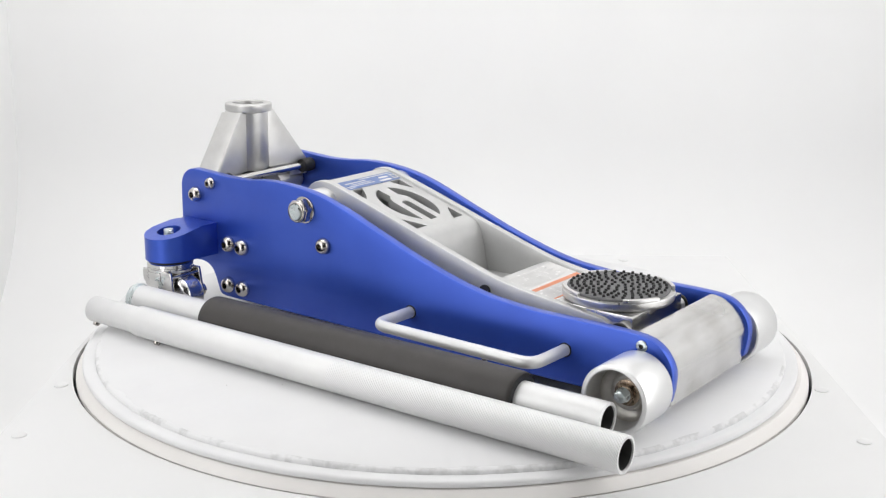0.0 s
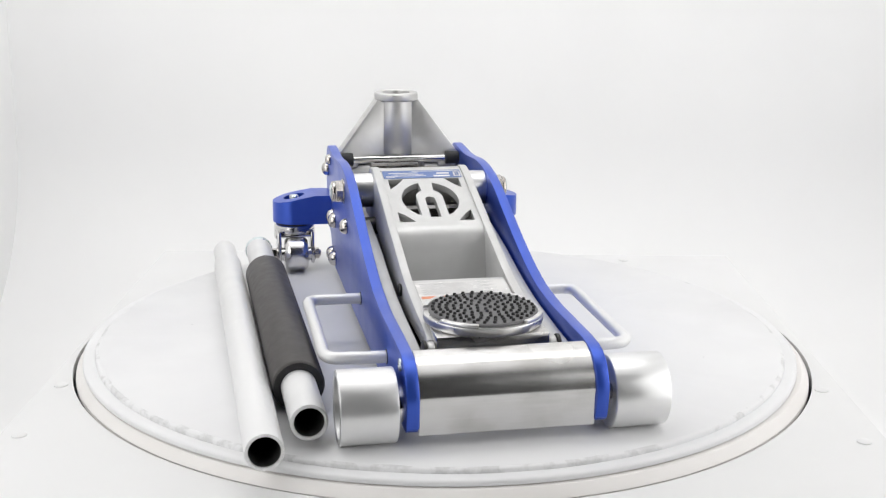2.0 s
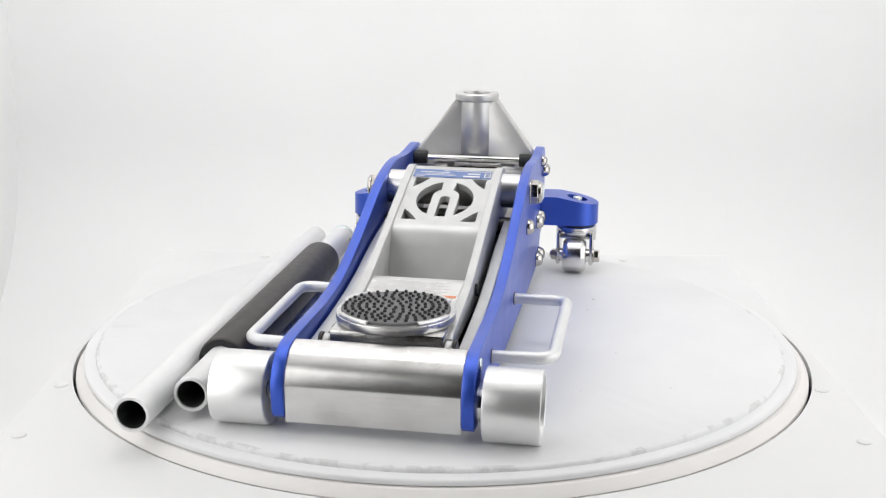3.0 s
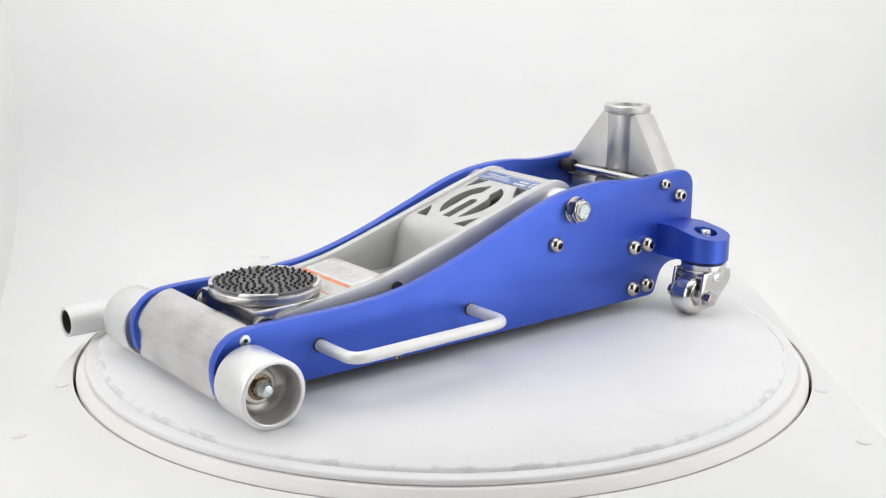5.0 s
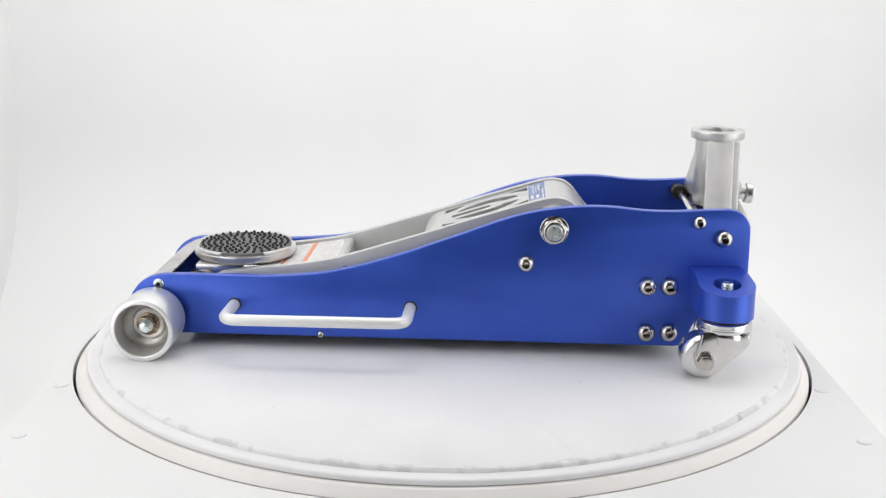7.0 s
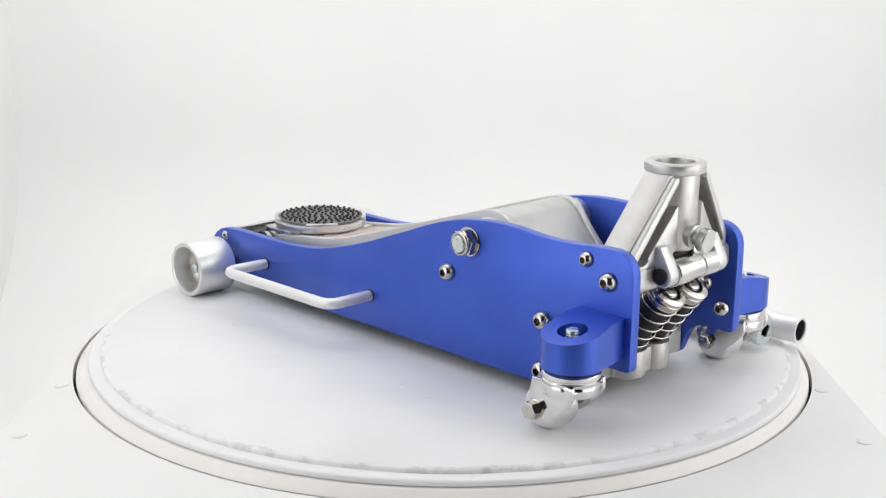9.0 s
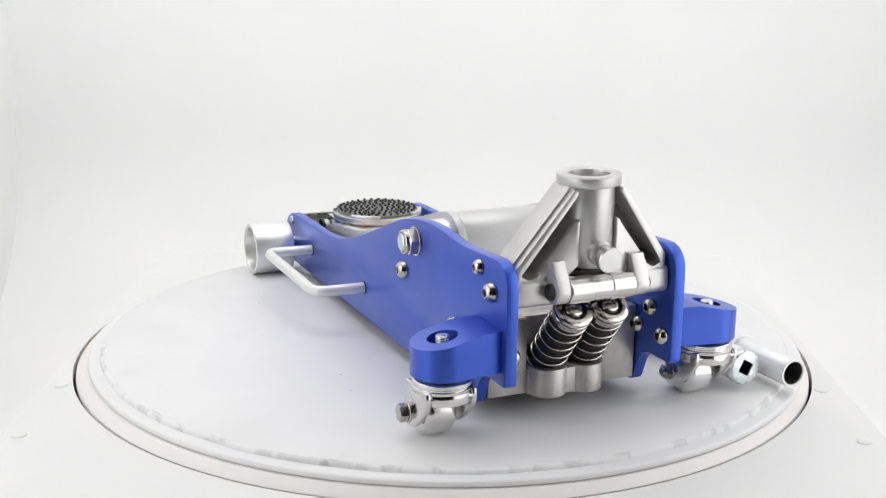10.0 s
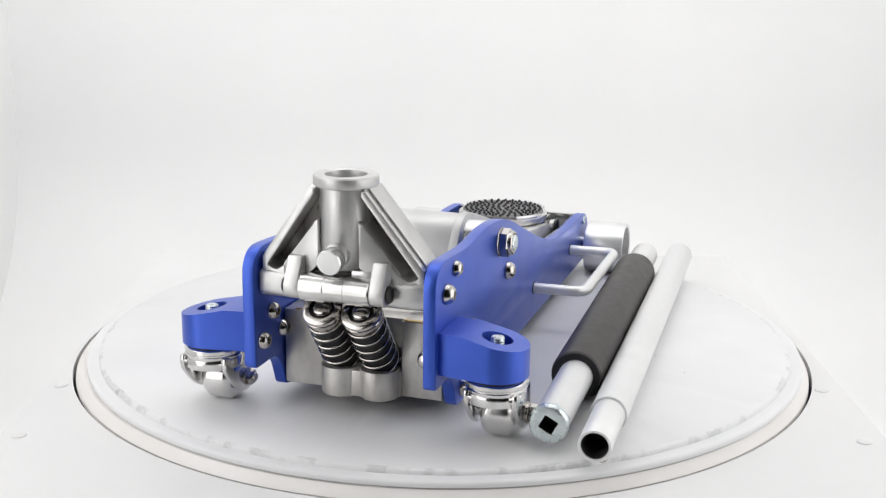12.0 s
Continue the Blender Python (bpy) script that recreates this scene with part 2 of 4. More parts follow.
def backdrop_sweep():
    """Floor, cove and back wall of the tent as one bent sheet with thickness."""
    x0, x1, back, low, top, r = -0.790, 1.05, 0.99, -0.30, 1.70, 0.34
    line = [(-1.02, low)] + [(back - r + r * math.sin(a), low + r - r * math.cos(a)) for a in np.linspace(0, math.pi / 2, 25)] + [(back, top)]
    far = [(back + 0.01, top)] + [(back - r + (r + 0.01) * math.sin(a), low + r - (r + 0.01) * math.cos(a)) for a in np.linspace(math.pi / 2, 0, 25)] + [(-1.02, low - 0.01)]
    bm = prism([(y, z) for y, z in line + far], x0, x1, 0)
    bmesh.ops.transform(bm, matrix=Matrix(((0, 1, 0, 0), (1, 0, 0, 0), (0, 0, 1, 0), (0, 0, 0, 1))), verts=bm.verts[:])
    return structure("backdrop", bm, TENT, "seamless white backdrop curving from floor to wall", 60)


backdrop_sweep()
structure("wall_west", slab(-0.792, -0.7820, -1.0, 0.9905, -0.312, 1.70, 0), TENT, "white cloth side wall of the light tent")
structure("wall_east", slab(1.0505, 1.060, -1.0, 0.989, -0.312, 1.70, 0), TENT, "white cloth side wall of the light tent")
structure("ceiling", slab(-0.792, 1.060, -1.0, 1.0, 1.701, 1.711, 0), TENT, "white cloth roof of the light tent")
structure("wall_south", slab(-2.6, 2.6, -3.55, -3.5, -0.92, 2.6, 0), ROOM, "dim grey studio wall behind the camera")
structure("wall_north", slab(-2.6, 2.6, 1.3, 1.35, -0.92, 2.6, 0), ROOM, "dim grey studio wall behind the tent")
structure("wall_outer_west", slab(-2.65, -2.601, -3.5, 1.3, -0.92, 2.6, 0), ROOM, "dim grey studio wall")
structure("wall_outer_east", slab(2.601, 2.65, -3.5, 1.3, -0.92, 2.6, 0), ROOM, "dim grey studio wall")
structure("floor", slab(-2.6, 2.6, -3.5, 1.3, -0.97, -0.92, 0), ROOM, "dim grey studio floor")
structure("ceiling_outer", slab(-2.6, 2.6, -3.5, 1.3, 2.601, 2.65, 0), ROOM, "dim grey studio ceiling")


# ---- table with its round opening ----
def stage_table():
    table = thing("stage_table", "square white laminate table with a round opening for the turntable", "table", pose(0, 0, -0.30))
    hole = [(0.3705 * math.cos(a), 0.3705 * math.sin(a)) for a in np.linspace(0, 2 * math.pi, 160, endpoint=False)]
    top = pierced([(-0.3745, -0.62), (0.3800, -0.62), (0.3800, 0.376), (-0.3745, 0.376)], [hole], 0.012)
    part("top_plate", top, TABLE, table, at=pose(0, 0, 0.30 - 0.017), smooth=40)
    body = bmesh.new()
    for x0, x1, y0, y1 in ((-0.374, -0.366, -0.618, 0.374), (0.366, 0.374, -0.618, 0.374), (-0.366, 0.366, -0.618, -0.610), (-0.366, 0.366, 0.366, 0.374)):
        slab(x0, x1, y0, y1, 0.0, 0.2705, 0, body)
    part("skirt_panel", body, TABLE, table)
    # Unseen bowl, painted dark as the shade in the gap round the turntable.
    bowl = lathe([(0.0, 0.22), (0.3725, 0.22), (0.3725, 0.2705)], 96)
    part("well", bowl, DARK, table, "unseen well under the turntable, painted dark for shade")
    for x, y in ((-0.3590, -0.1295), (0.3590, -0.1225), (-0.3580, -0.2480), (0.3590, -0.2435), (0.238, 0.350), (-0.238, 0.352), (0.182, -0.370)):
        part("screw_cap", lathe([(0.0066, 0), (0.0064, 0.0008), (0.005, 0.0016), (0.0, 0.0019)], 20), TABLE, table, at=pose(x, y, 0.283))
    return table


stage_table()


# ---- turntable ----
def turntable():
    disc = thing("turntable", "round white turntable with a worn ivory rim", "turntable")
    rng = random.Random(4)
    off = pose(-0.0011, -0.0025, 0)               # ring and sheet lie a little off the axis
    seg = 360
    turns = [(math.cos(k * 2 * math.pi / seg), math.sin(k * 2 * math.pi / seg)) for k in range(seg)]
    wob = [0.0008 * noise.noise((6 * c, 6 * s, 3)) + 0.0003 * (rng.random() - 0.5) for c, s in turns]
    torn = [max(0.0, noise.noise((9 * c, 9 * s, 11)) + 0.55 * noise.noise((40 * c, 40 * s, 5))) for c, s in turns]

    def hoop(bm, r, z, w=0.0, rip=0.0, rough=0.0):
        return [bm.verts.new(((r + w * wob[k] - rip * torn[k]) * c, (r + w * wob[k] - rip * torn[k]) * s, z + rough * (rng.random() - 0.5))) for k, (c, s) in enumerate(turns)]

    def skin(bm, loops):
        for a, b in zip(loops, loops[1:]):
            for k in range(seg):
                bm.faces.new((a[k], b[k], b[(k + 1) % seg], a[(k + 1) % seg]))
        return bm

    bm = bmesh.new()
    rings = [hoop(bm, 0.18, STAGE), hoop(bm, 0.3425, STAGE, 0.6, 0.0045), hoop(bm, 0.3430, STAGE - 0.0004, 1.0, 0.0045)]
    mid = bm.verts.new((0, 0, STAGE))
    for k in range(seg):
        bm.faces.new((mid, rings[0][k], rings[0][(k + 1) % seg]))
    part("top_sheet", skin(bm, rings), WHITE, disc, "smooth white top sheet", off, 60)
    edge = bmesh.new()
    loops = [hoop(edge, 0.3428, STAGE - 0.0003, 1.0, 0.0047), hoop(edge, 0.3438, STAGE - 0.0006, 1.0, 0.0030, 0.0004), hoop(edge, 0.3450, STAGE - 0.0010, 1.2, 0.0006, 0.0006), hoop(edge, 0.3460, STAGE - 0.0020, 1.4, 0.0, 0.0005), hoop(edge, 0.3466, STAGE - 0.0047, 0.8)]
    part("sheet_edge", skin(edge, loops), CRUD, disc, "grey ragged glue line round the top sheet", off, 50)
    part("ring", lathe([(0.340, -0.0030), (0.3548, -0.0031), (0.3570, -0.0035), (0.3580, -0.0044), (0.3583, -0.0056), (0.3583, -0.0080), (0.3572, -0.0085), (0.340, -0.0085)], 180), WHITE, disc, "white raised ring", off, 50)
    part("rim", lathe([(0.340, -0.0090), (0.3568, -0.0090), (0.3600, -0.0096), (0.3664, -0.0162), (0.3674, -0.0176), (0.3672, -0.0184), (0.3664, -0.0190), (0.3672, -0.0198), (0.3678, -0.0208), (0.3674, -0.0220), (0.3668, -0.030), (0.340, -0.030)], 180), SKIRT, disc, "ivory sloping rim band")
    specks = bmesh.new()
    for k in range(13):
        a, r = rng.uniform(0, 2 * math.pi), 0.325 * math.sqrt(rng.random())
        size = rng.uniform(0.0004, 0.0011)
        m = pose(r * math.cos(a), r * math.sin(a), STAGE + 0.0002, 0, 0, rng.uniform(0, 360)) @ Matrix.Diagonal((size * rng.uniform(0.8, 2.2), size, 0.0003, 1))
        bmesh.ops.create_icosphere(specks, subdivisions=1, radius=1.0, matrix=m)
    tagged(part("dust_specks", specks, INK, disc, "tiny grey specks of dirt"), kind="stuff")
    part("spindle", lathe(rounded(0.09, -0.0790, -0.030, 0.002), 48), DARK, disc)
    return disc


stage = turntable()


# ---- floor jack ----
jack = thing("floor_jack", "low-profile blue and silver aluminium racing floor jack", "floor jack", JACK)


def button_bolt(y_face, x, z, r, side, name="bolt", material=STEEL, parent=None):
    """A domed socket screw on the outer face of a plate; side is +1 or -1 along y."""
    prof = [(r * 1.02, 0.0), (r * 1.04, r * 0.10), (r * 1.03, r * 0.20), (r * 0.98, r * 0.40), (r * 0.88, r * 0.63), (r * 0.73, r * 0.82), (r * 0.56, r * 0.93), (r * 0.42, r * 0.97)]
    bm = lathe(prof, 28)
    lathe([(r * 0.42, r * 0.97), (r * 0.40, r * 0.92), (r * 0.38, r * 0.22), (0.0, r * 0.18)], 6, bm=bm)
    m = pose(x, y_face, z) @ (ALONG_Y if side > 0 else pose(0, 0, 0, 180) @ ALONG_Y) @ pose(0, 0, 0, 0, 0, 17 * side)
    return part(name, bm, material, parent or jack, at=m, smooth=40)


def hex_nut(m, r, h, hole=0.55, parent=None, name="nut", material=STEEL, stud=True, flange=1.16):
    bm = bmesh.new()
    lathe([(r * flange, 0.0), (r * flange, h * 0.12), (r * flange * 0.965, h * 0.15), (r * 0.80, h * 0.16)], 28, bm=bm)
    corner = [(r * 0.94, h * 0.12), (r, h * 0.20), (r, h * 0.84), (r * 0.92, h * 0.95), (r * hole * 1.15, h)] + ([] if stud else [(0.0, h)])
    lathe(corner, 6, bm=bm)
    if stud:
        lathe([(r * hole * 1.15, h), (r * hole * 1.1, h * 1.05), (r * hole * 0.95, h * 1.05), (r * hole * 0.92, h * 1.22), (r * hole * 0.82, h * 1.30), (0, h * 1.30)], 24, bm=bm)
    return part(name, bm, material, parent or jack, at=m, smooth=30)


PLATE_IN, PLATE_OUT = 0.0725, 0.0830


def plate_outline():
    top = smooth_line([(0.2745, 0.0724), (0.2535, 0.0736), (0.2168, 0.0737), (0.1900, 0.0737), (0.1640, 0.0740), (0.1319, 0.0764), (0.1104, 0.0792), (0.0834, 0.0852), (0.0563, 0.0930), (0.0292, 0.1019), (0.0021, 0.1119), (-0.0251, 0.1220), (-0.0523, 0.1325), (-0.0797, 0.1414), (-0.1071, 0.1470), (-0.1348, 0.1498), (-0.1628, 0.1499), (-0.1909, 0.1473), (-0.2192, 0.1468), (-0.2476, 0.1485), (-0.2640, 0.1494)], 3)
    rear = arc(-0.2725, 0.1290, 0.0205, 90, 180, 8) + [(-0.2933, 0.110), (-0.2933, 0.054)] + arc(-0.2893, 0.0520, 0.0040, 180, 270, 4)
    notch = smooth_line([(-0.2745, 0.0480), (-0.2610, 0.0480), (-0.2510, 0.0440), (-0.2445, 0.0360), (-0.2405, 0.0260), (-0.2360, 0.0165), (-0.2275, 0.0140)], 4)
    front = [(0.290, 0.0140), (0.2990, 0.0155), (0.3020, 0.0185)] + smooth_line([(0.3045, 0.030), (0.3052, 0.0410), (0.3036, 0.0500), (0.2992, 0.0580), (0.2928, 0.0650), (0.2840, 0.0702)], 4)
    return top + rear + notch + front


OUTLINE = plate_outline()
for side in (1, -1):
    bm = prism(OUTLINE, side * PLATE_IN, side * PLATE_OUT, 0.0012)
    plate = part("side_plate", bm, BLUE, jack, "satin blue anodised side plate", smooth=28)
    for x, z, r in ((-0.2687, 0.1221, 0.0082), (-0.2450, 0.1370, 0.0065), (-0.0829, 0.0935, 0.0083), (-0.1995, 0.0733, 0.0086), (-0.2202, 0.0738, 0.0086), (-0.1999, 0.0276, 0.0086), (-0.2217, 0.0284, 0.0086)):
        button_bolt(side * (PLATE_OUT + 0.0001), x, z, r, side, parent=plate)
    button_bolt(side * (PLATE_OUT + 0.0001), 0.1160, 0.0165, 0.0034, side, parent=plate)
    out = ALONG_Y if side > 0 else pose(0, 0, 0, 180) @ ALONG_Y
    rivet = part("flat_screw", lathe([(0.0052, 0.0), (0.0052, 0.0008), (0.0047, 0.0014), (0.0022, 0.0017), (0.0020, 0.0013)], 28), ZINC, plate, "flat pale screw head", pose(0.2752, side * (PLATE_OUT + 0.0001), 0.0638) @ out)
    # Socket painted dark, for the shade in the screw's recess.
    part("screw_socket", lathe([(0.0020, 0.0013), (0.0018, 0.0004), (0.0, 0.0004)], 6), DARK, rivet)
    hex_nut(pose(-0.1089, side * (PLATE_OUT + 0.0001), 0.1269) @ out @ pose(0, 0, 0, 0, 0, 12), 0.0132, 0.0105, 0.70, plate, flange=1.04, stud=False)
    lock = pose(-0.1089, side * (PLATE_OUT + 0.0001), 0.1269) @ out
    part("lock_collar", lathe([(0.0112, 0.0100), (0.0112, 0.0122), (0.0104, 0.0134), (0.0092, 0.0136), (0.0084, 0.0128)], 32), STEEL, plate, "rounded collar of the lock nut", lock, 50)
    part("bolt_end", lathe([(0.0086, 0.0104), (0.0079, 0.0130), (0.0078, 0.0142), (0.0070, 0.0150), (0.0, 0.0151)], 28), ZINC, plate, "pale zinc bolt end", lock, 30)
    for x, z in ((-0.2625, 0.0905), (-0.2430, 0.0697), (-0.2812, 0.0700)):
        button_bolt(side * (PLATE_IN - 0.0001), x, z, 0.0074, -side, parent=plate)

# side rails
for side in (1, -1):
    y1 = 0.1360
    path = bend([(0.2008, side * 0.0760, 0.0446), (0.2008, side * y1, 0.0458), (0.0280, side * y1, 0.0466), (0.0280, side * 0.0760, 0.0458)], 0.0150)
    rail = part("carry_rail", sweep(path, 0.0055, 16), TUBE, jack, "satin aluminium carry rail bent from round bar", smooth=50)
    for x, z in ((0.2008, 0.0447), (0.0280, 0.0459)):
        part("collar", lathe([(0.0056, 0.0), (0.0067, 0.0), (0.0067, 0.0006), (0.0056, 0.0007)], 24), DARK, rail, at=pose(x, side * PLATE_OUT, z) @ (ALONG_Y if side > 0 else pose(0, 0, 0, 180) @ ALONG_Y))

# front cross cover between the plates
outer = smooth_line([(0.2655, 0.0721), (0.2690, 0.0722), (0.2770, 0.0708), (0.2860, 0.0668), (0.2935, 0.0605), (0.2990, 0.0530), (0.3022, 0.0445), (0.3016, 0.0380)], 5) + [(0.2998, 0.0122)]
inner = [(0.2955, 0.0122)] + smooth_line([(0.2975, 0.0380), (0.2975, 0.0450), (0.2950, 0.0520), (0.2900, 0.0590), (0.2840, 0.0640), (0.2760, 0.0682), (0.2690, 0.0696), (0.2655, 0.0697)], 3)
cover = outer + inner
part("front_cover", prism(cover, -0.0722, 0.0722, 0.0004), ROLLED, jack, "polished rolled steel cover across the nose", smooth=20)

# front wheels
for side in (1, -1):
    h0, h1, r = 0.0885, 0.1352, 0.0305
    prof = [(0.007, h0 + 0.004), (0.020, h0 + 0.003), (r - 0.002, h0), (r - 0.0004, h0 + 0.0006), (r, h0 + 0.002), (r, h1 - 0.0014), (r - 0.0004, h1 - 0.0004), (r - 0.0014, h1), (r - 0.0040, h1), (r - 0.0048, h1 - 0.0006), (r - 0.0052, h1 - 0.0020), (r - 0.0062, h1 - 0.020), (r - 0.0066, h1 - 0.0216)]
    m = pose(0.2786, 0, r + STAGE) @ (ALONG_Y if side > 0 else pose(0, 0, 0, 180) @ ALONG_Y)
    wheel = part("front_wheel", lathe(prof, 56), TURNED, jack, "hollow machined aluminium front wheel", at=m, smooth=35)
    hub = [(r - 0.0064, h1 - 0.0206), (0.0222, h1 - 0.0240), (0.0185, h1 - 0.0268), (0.0165, h1 - 0.0274), (0.0156, h1 - 0.0266), (0.0152, h1 - 0.0238), (0.0138, h1 - 0.0230), (0.0118, h1 - 0.0234), (0.0, h1 - 0.0240)]
    # The recess carries some of the wheel's inner shade in its colour.
    part("hub_recess", lathe(hub, 48), HUB, wheel, "brownish cast hub inside the wheel, toned darker for shade", smooth=30)
    hex_nut(pose(0, 0, h1 - 0.0239), 0.0092, 0.0070, 0.66, wheel, "axle_nut", BROWN, stud=False, flange=1.24)
    part("axle_end", lathe([(0.0068, h1 - 0.0172), (0.0066, h1 - 0.0150), (0.0058, h1 - 0.0140), (0.0057, h1 - 0.0112), (0.0050, h1 - 0.0098), (0.0040, h1 - 0.0094), (0.0, h1 - 0.0093)], 28), ZINC, wheel, "pale zinc axle end", smooth=60)
    part("axle", lathe(rounded(0.0065, 0.070, h0 + 0.0045, 0.0005), 20), STEEL, wheel)
    part("washer", lathe([(0.0066, 0.0829), (0.0150, 0.0829), (0.0150, 0.0870), (0.0066, 0.0880)], 28), CHROME, wheel)


# caster brackets and casters
def hull(points):
    pts = sorted(set(points))
    def half(seq):
        out = []
        for p in seq:
            while len(out) > 1 and (out[-1][0] - out[-2][0]) * (p[1] - out[-2][1]) - (out[-1][1] - out[-2][1]) * (p[0] - out[-2][0]) <= 0:
                out.pop()
            out.append(p)
        return out[:-1]
    return half(pts) + half(pts[::-1])


def caster(side):
    cx, cy = -0.2666, 0.1258
    base = hull(arc(cx, cy, 0.0258, 0, 360, 49) + [(-0.2860, PLATE_OUT + 0.0002), (-0.2385, PLATE_OUT + 0.0002)])
    base = [(x, side * y) for x, y in base]
    if side < 0:
        base = base[::-1]
    z0, zm, z1, crease = 0.0600, 0.0780, 0.0945, 0.1030
    recess = [(cx + 0.0126 * math.cos(a), side * cy + 0.0126 * math.sin(a)) for a in np.linspace(0, 2 * math.pi, 40, endpoint=False)]
    bm = pierced(base, [recess], z1 - zm)
    bmesh.ops.translate(bm, verts=bm.verts[:], vec=(0, 0, z1))
    bmesh.ops.bisect_plane(bm, geom=bm.verts[:] + bm.edges[:] + bm.faces[:], plane_co=(0, side * crease, 0), plane_no=(0, 1, 0))
    for v in bm.verts:
        if v.co.z > zm + 0.001:
            v.co.z -= max(0.0, side * v.co.y - crease) * 0.205
    prism([(x, y) for x, y in base], z0, zm, 0, bm, FLAT)
    bracket = part("caster_bracket", bm, BLUE, jack, "blue anodised outrigger block above the caster", smooth=30)
    part("pivot_bolt", lathe([(0.0085, zm + 0.0001), (0.0085, zm + 0.0018), (0.0056, zm + 0.0022), (0.0056, zm + 0.0060), (0.0050, zm + 0.0066), (0.0056, zm + 0.0072), (0.0056, zm + 0.0080), (0.0050, zm + 0.0086), (0.0056, zm + 0.0092), (0.0056, zm + 0.0100), (0.0050, zm + 0.0106), (0.0056, zm + 0.0112), (0.0054, zm + 0.0124), (0.0046, zm + 0.0132), (0, zm + 0.0133)], 24, Matrix.Translation((cx, side * cy, 0))), ZINC, bracket, "zinc-plated swivel bolt")
    # swivel, fork and steel wheel
    unit = new("caster")
    unit.parent = jack
    unit.matrix_basis = pose(cx, side * cy, 0, 0, 0, 0)
    part("swivel_head", lathe([(0.0, 0.0606), (0.0170, 0.0606), (0.0180, 0.0590), (0.0225, 0.0582), (0.0245, 0.0560), (0.0246, 0.0532), (0.0236, 0.0524), (0.0236, 0.0514), (0.0247, 0.0506), (0.0247, 0.0490), (0.0235, 0.0470), (0.0215, 0.0462), (0.0205, 0.0440), (0.0, 0.0436)], 48), CHROME, unit, "chromed swivel head", smooth=40)
    skirt = arc(0, 0, 0.0246, 68, 292, 33) + arc(0, 0, 0.0222, 292, 68, 33)
    part("fork_skirt", prism(skirt, 0.0392, 0.0480, 0.0006, None, FLAT), CHROME, unit, smooth=40)
    part("seal_ring", lathe([(0.0, 0.0612), (0.0228, 0.0611), (0.0236, 0.0600), (0.0228, 0.0580), (0.0, 0.0585)], 40), DARK, unit)
    ax, az = 0.0190, 0.0210 + STAGE
    cheek = [(-0.0190, 0.0500)] + smooth_line([(-0.0196, 0.0470), (-0.0196, 0.0400), (-0.0165, 0.0345), (-0.0030, 0.0205), (0.0085, 0.0130), (0.0150, 0.0110), (0.0190, 0.0106), (0.0238, 0.0118), (0.0268, 0.0160), (0.0272, 0.0240), (0.0250, 0.0400), (0.0238, 0.0470)], 3) + [(0.0230, 0.0500)]
    for s in (1, -1):
        y = 0.0192 * s
        part("fork_cheek", prism(cheek, y - 0.0016 * s, y + 0.0028 * s, 0.0016), CHROME, unit, smooth=35)
        hex_nut(pose(ax, y + 0.0026 * s, az) @ (ALONG_Y if s > 0 else pose(0, 0, 0, 180) @ ALONG_Y), 0.0070 if s * side < 0 else 0.0078, 0.0062 if s * side < 0 else 0.0085, 0.6, unit, "axle_nut", STEEL, stud=(s * side < 0))
    part("fork_bridge", soft_box(-0.0195, 0.0235, -0.0190, 0.0190, 0.0432, 0.0462, 0.0012), CHROME, unit)
    half = [(0.0, 0.0188), (0.0078, 0.0188), (0.0080, 0.0140), (0.0146, 0.0140), (0.0170, 0.0136), (0.0182, 0.0126), (0.0208, 0.0088), (0.0210, 0.0070)]
    rim = [(r, -y) for r, y in half] + [(r, y) for r, y in half[::-1]]
    part("caster_wheel", lathe(rim, 44, pose(ax, 0, az) @ ALONG_Y), WHEEL, unit, "polished steel barrel wheel", smooth=30)
    part("axle", lathe(rounded(0.0042, -0.0215, 0.0215, 0.0004), 16, pose(ax, 0, az) @ ALONG_Y), STEEL, unit)


for side in (1, -1):
    caster(side)

# ---- lifting arm ----
RIB = [(-0.1640, 0.1040), (-0.1520, 0.1175), (-0.1420, 0.1290), (-0.1345, 0.1390), (-0.1290, 0.1452), (-0.1220, 0.1496), (-0.1130, 0.1515), (-0.1030, 0.1508), (-0.0910, 0.1478), (-0.0585, 0.1378), (-0.0300, 0.1287), (0.0000, 0.1188), (0.0260, 0.1103), (0.0530, 0.1018), (0.0810, 0.0930), (0.1090, 0.0852), (0.1360, 0.0802), (0.1640, 0.0765), (0.1900, 0.0735), (0.2120, 0.0708)]


arm = new("lift_arm")
arm.parent = jack
tagged(arm, "cast silver lifting arm with a deep pocket and cut-out top")
under = [(0.2250, 0.0660), (0.2250, 0.0560), (0.1900, 0.0540), (0.1300, 0.0545), (0.0600, 0.0555), (0.0200, 0.0590), (-0.0200, 0.0760), (-0.0600, 0.0900), (-0.1000, 0.0920), (-0.1580, 0.0920), (-0.1640, 0.0960)]
flank = smooth_line(RIB, 3) + [(0.2200, 0.0692)] + under
for side in (1, -1):
    part("side_rib", prism(flank, side * 0.0445, side * 0.0528, 0.0012), CAST, arm, smooth=28)

SLOPE = math.atan(0.32)
webm = pose(-0.0415, 0, 0.1293, 0, math.degrees(SLOPE), 0)


def crescent(s, n=14):
    """Half ring with an arch cut out of its inside; s picks the side."""
    outer = [(0.0367 * math.cos(a), 0.0300 * math.sin(a)) for a in np.linspace(radians(166), radians(28), n)]
    inner = [(0.0322, 0.0140)] + [(-0.0055 + 0.0150 * math.cos(a), 0.0140 * math.sin(a)) for a in np.linspace(radians(90), radians(153), 7)]
    return [(u, s * v) for u, v in outer + inner]


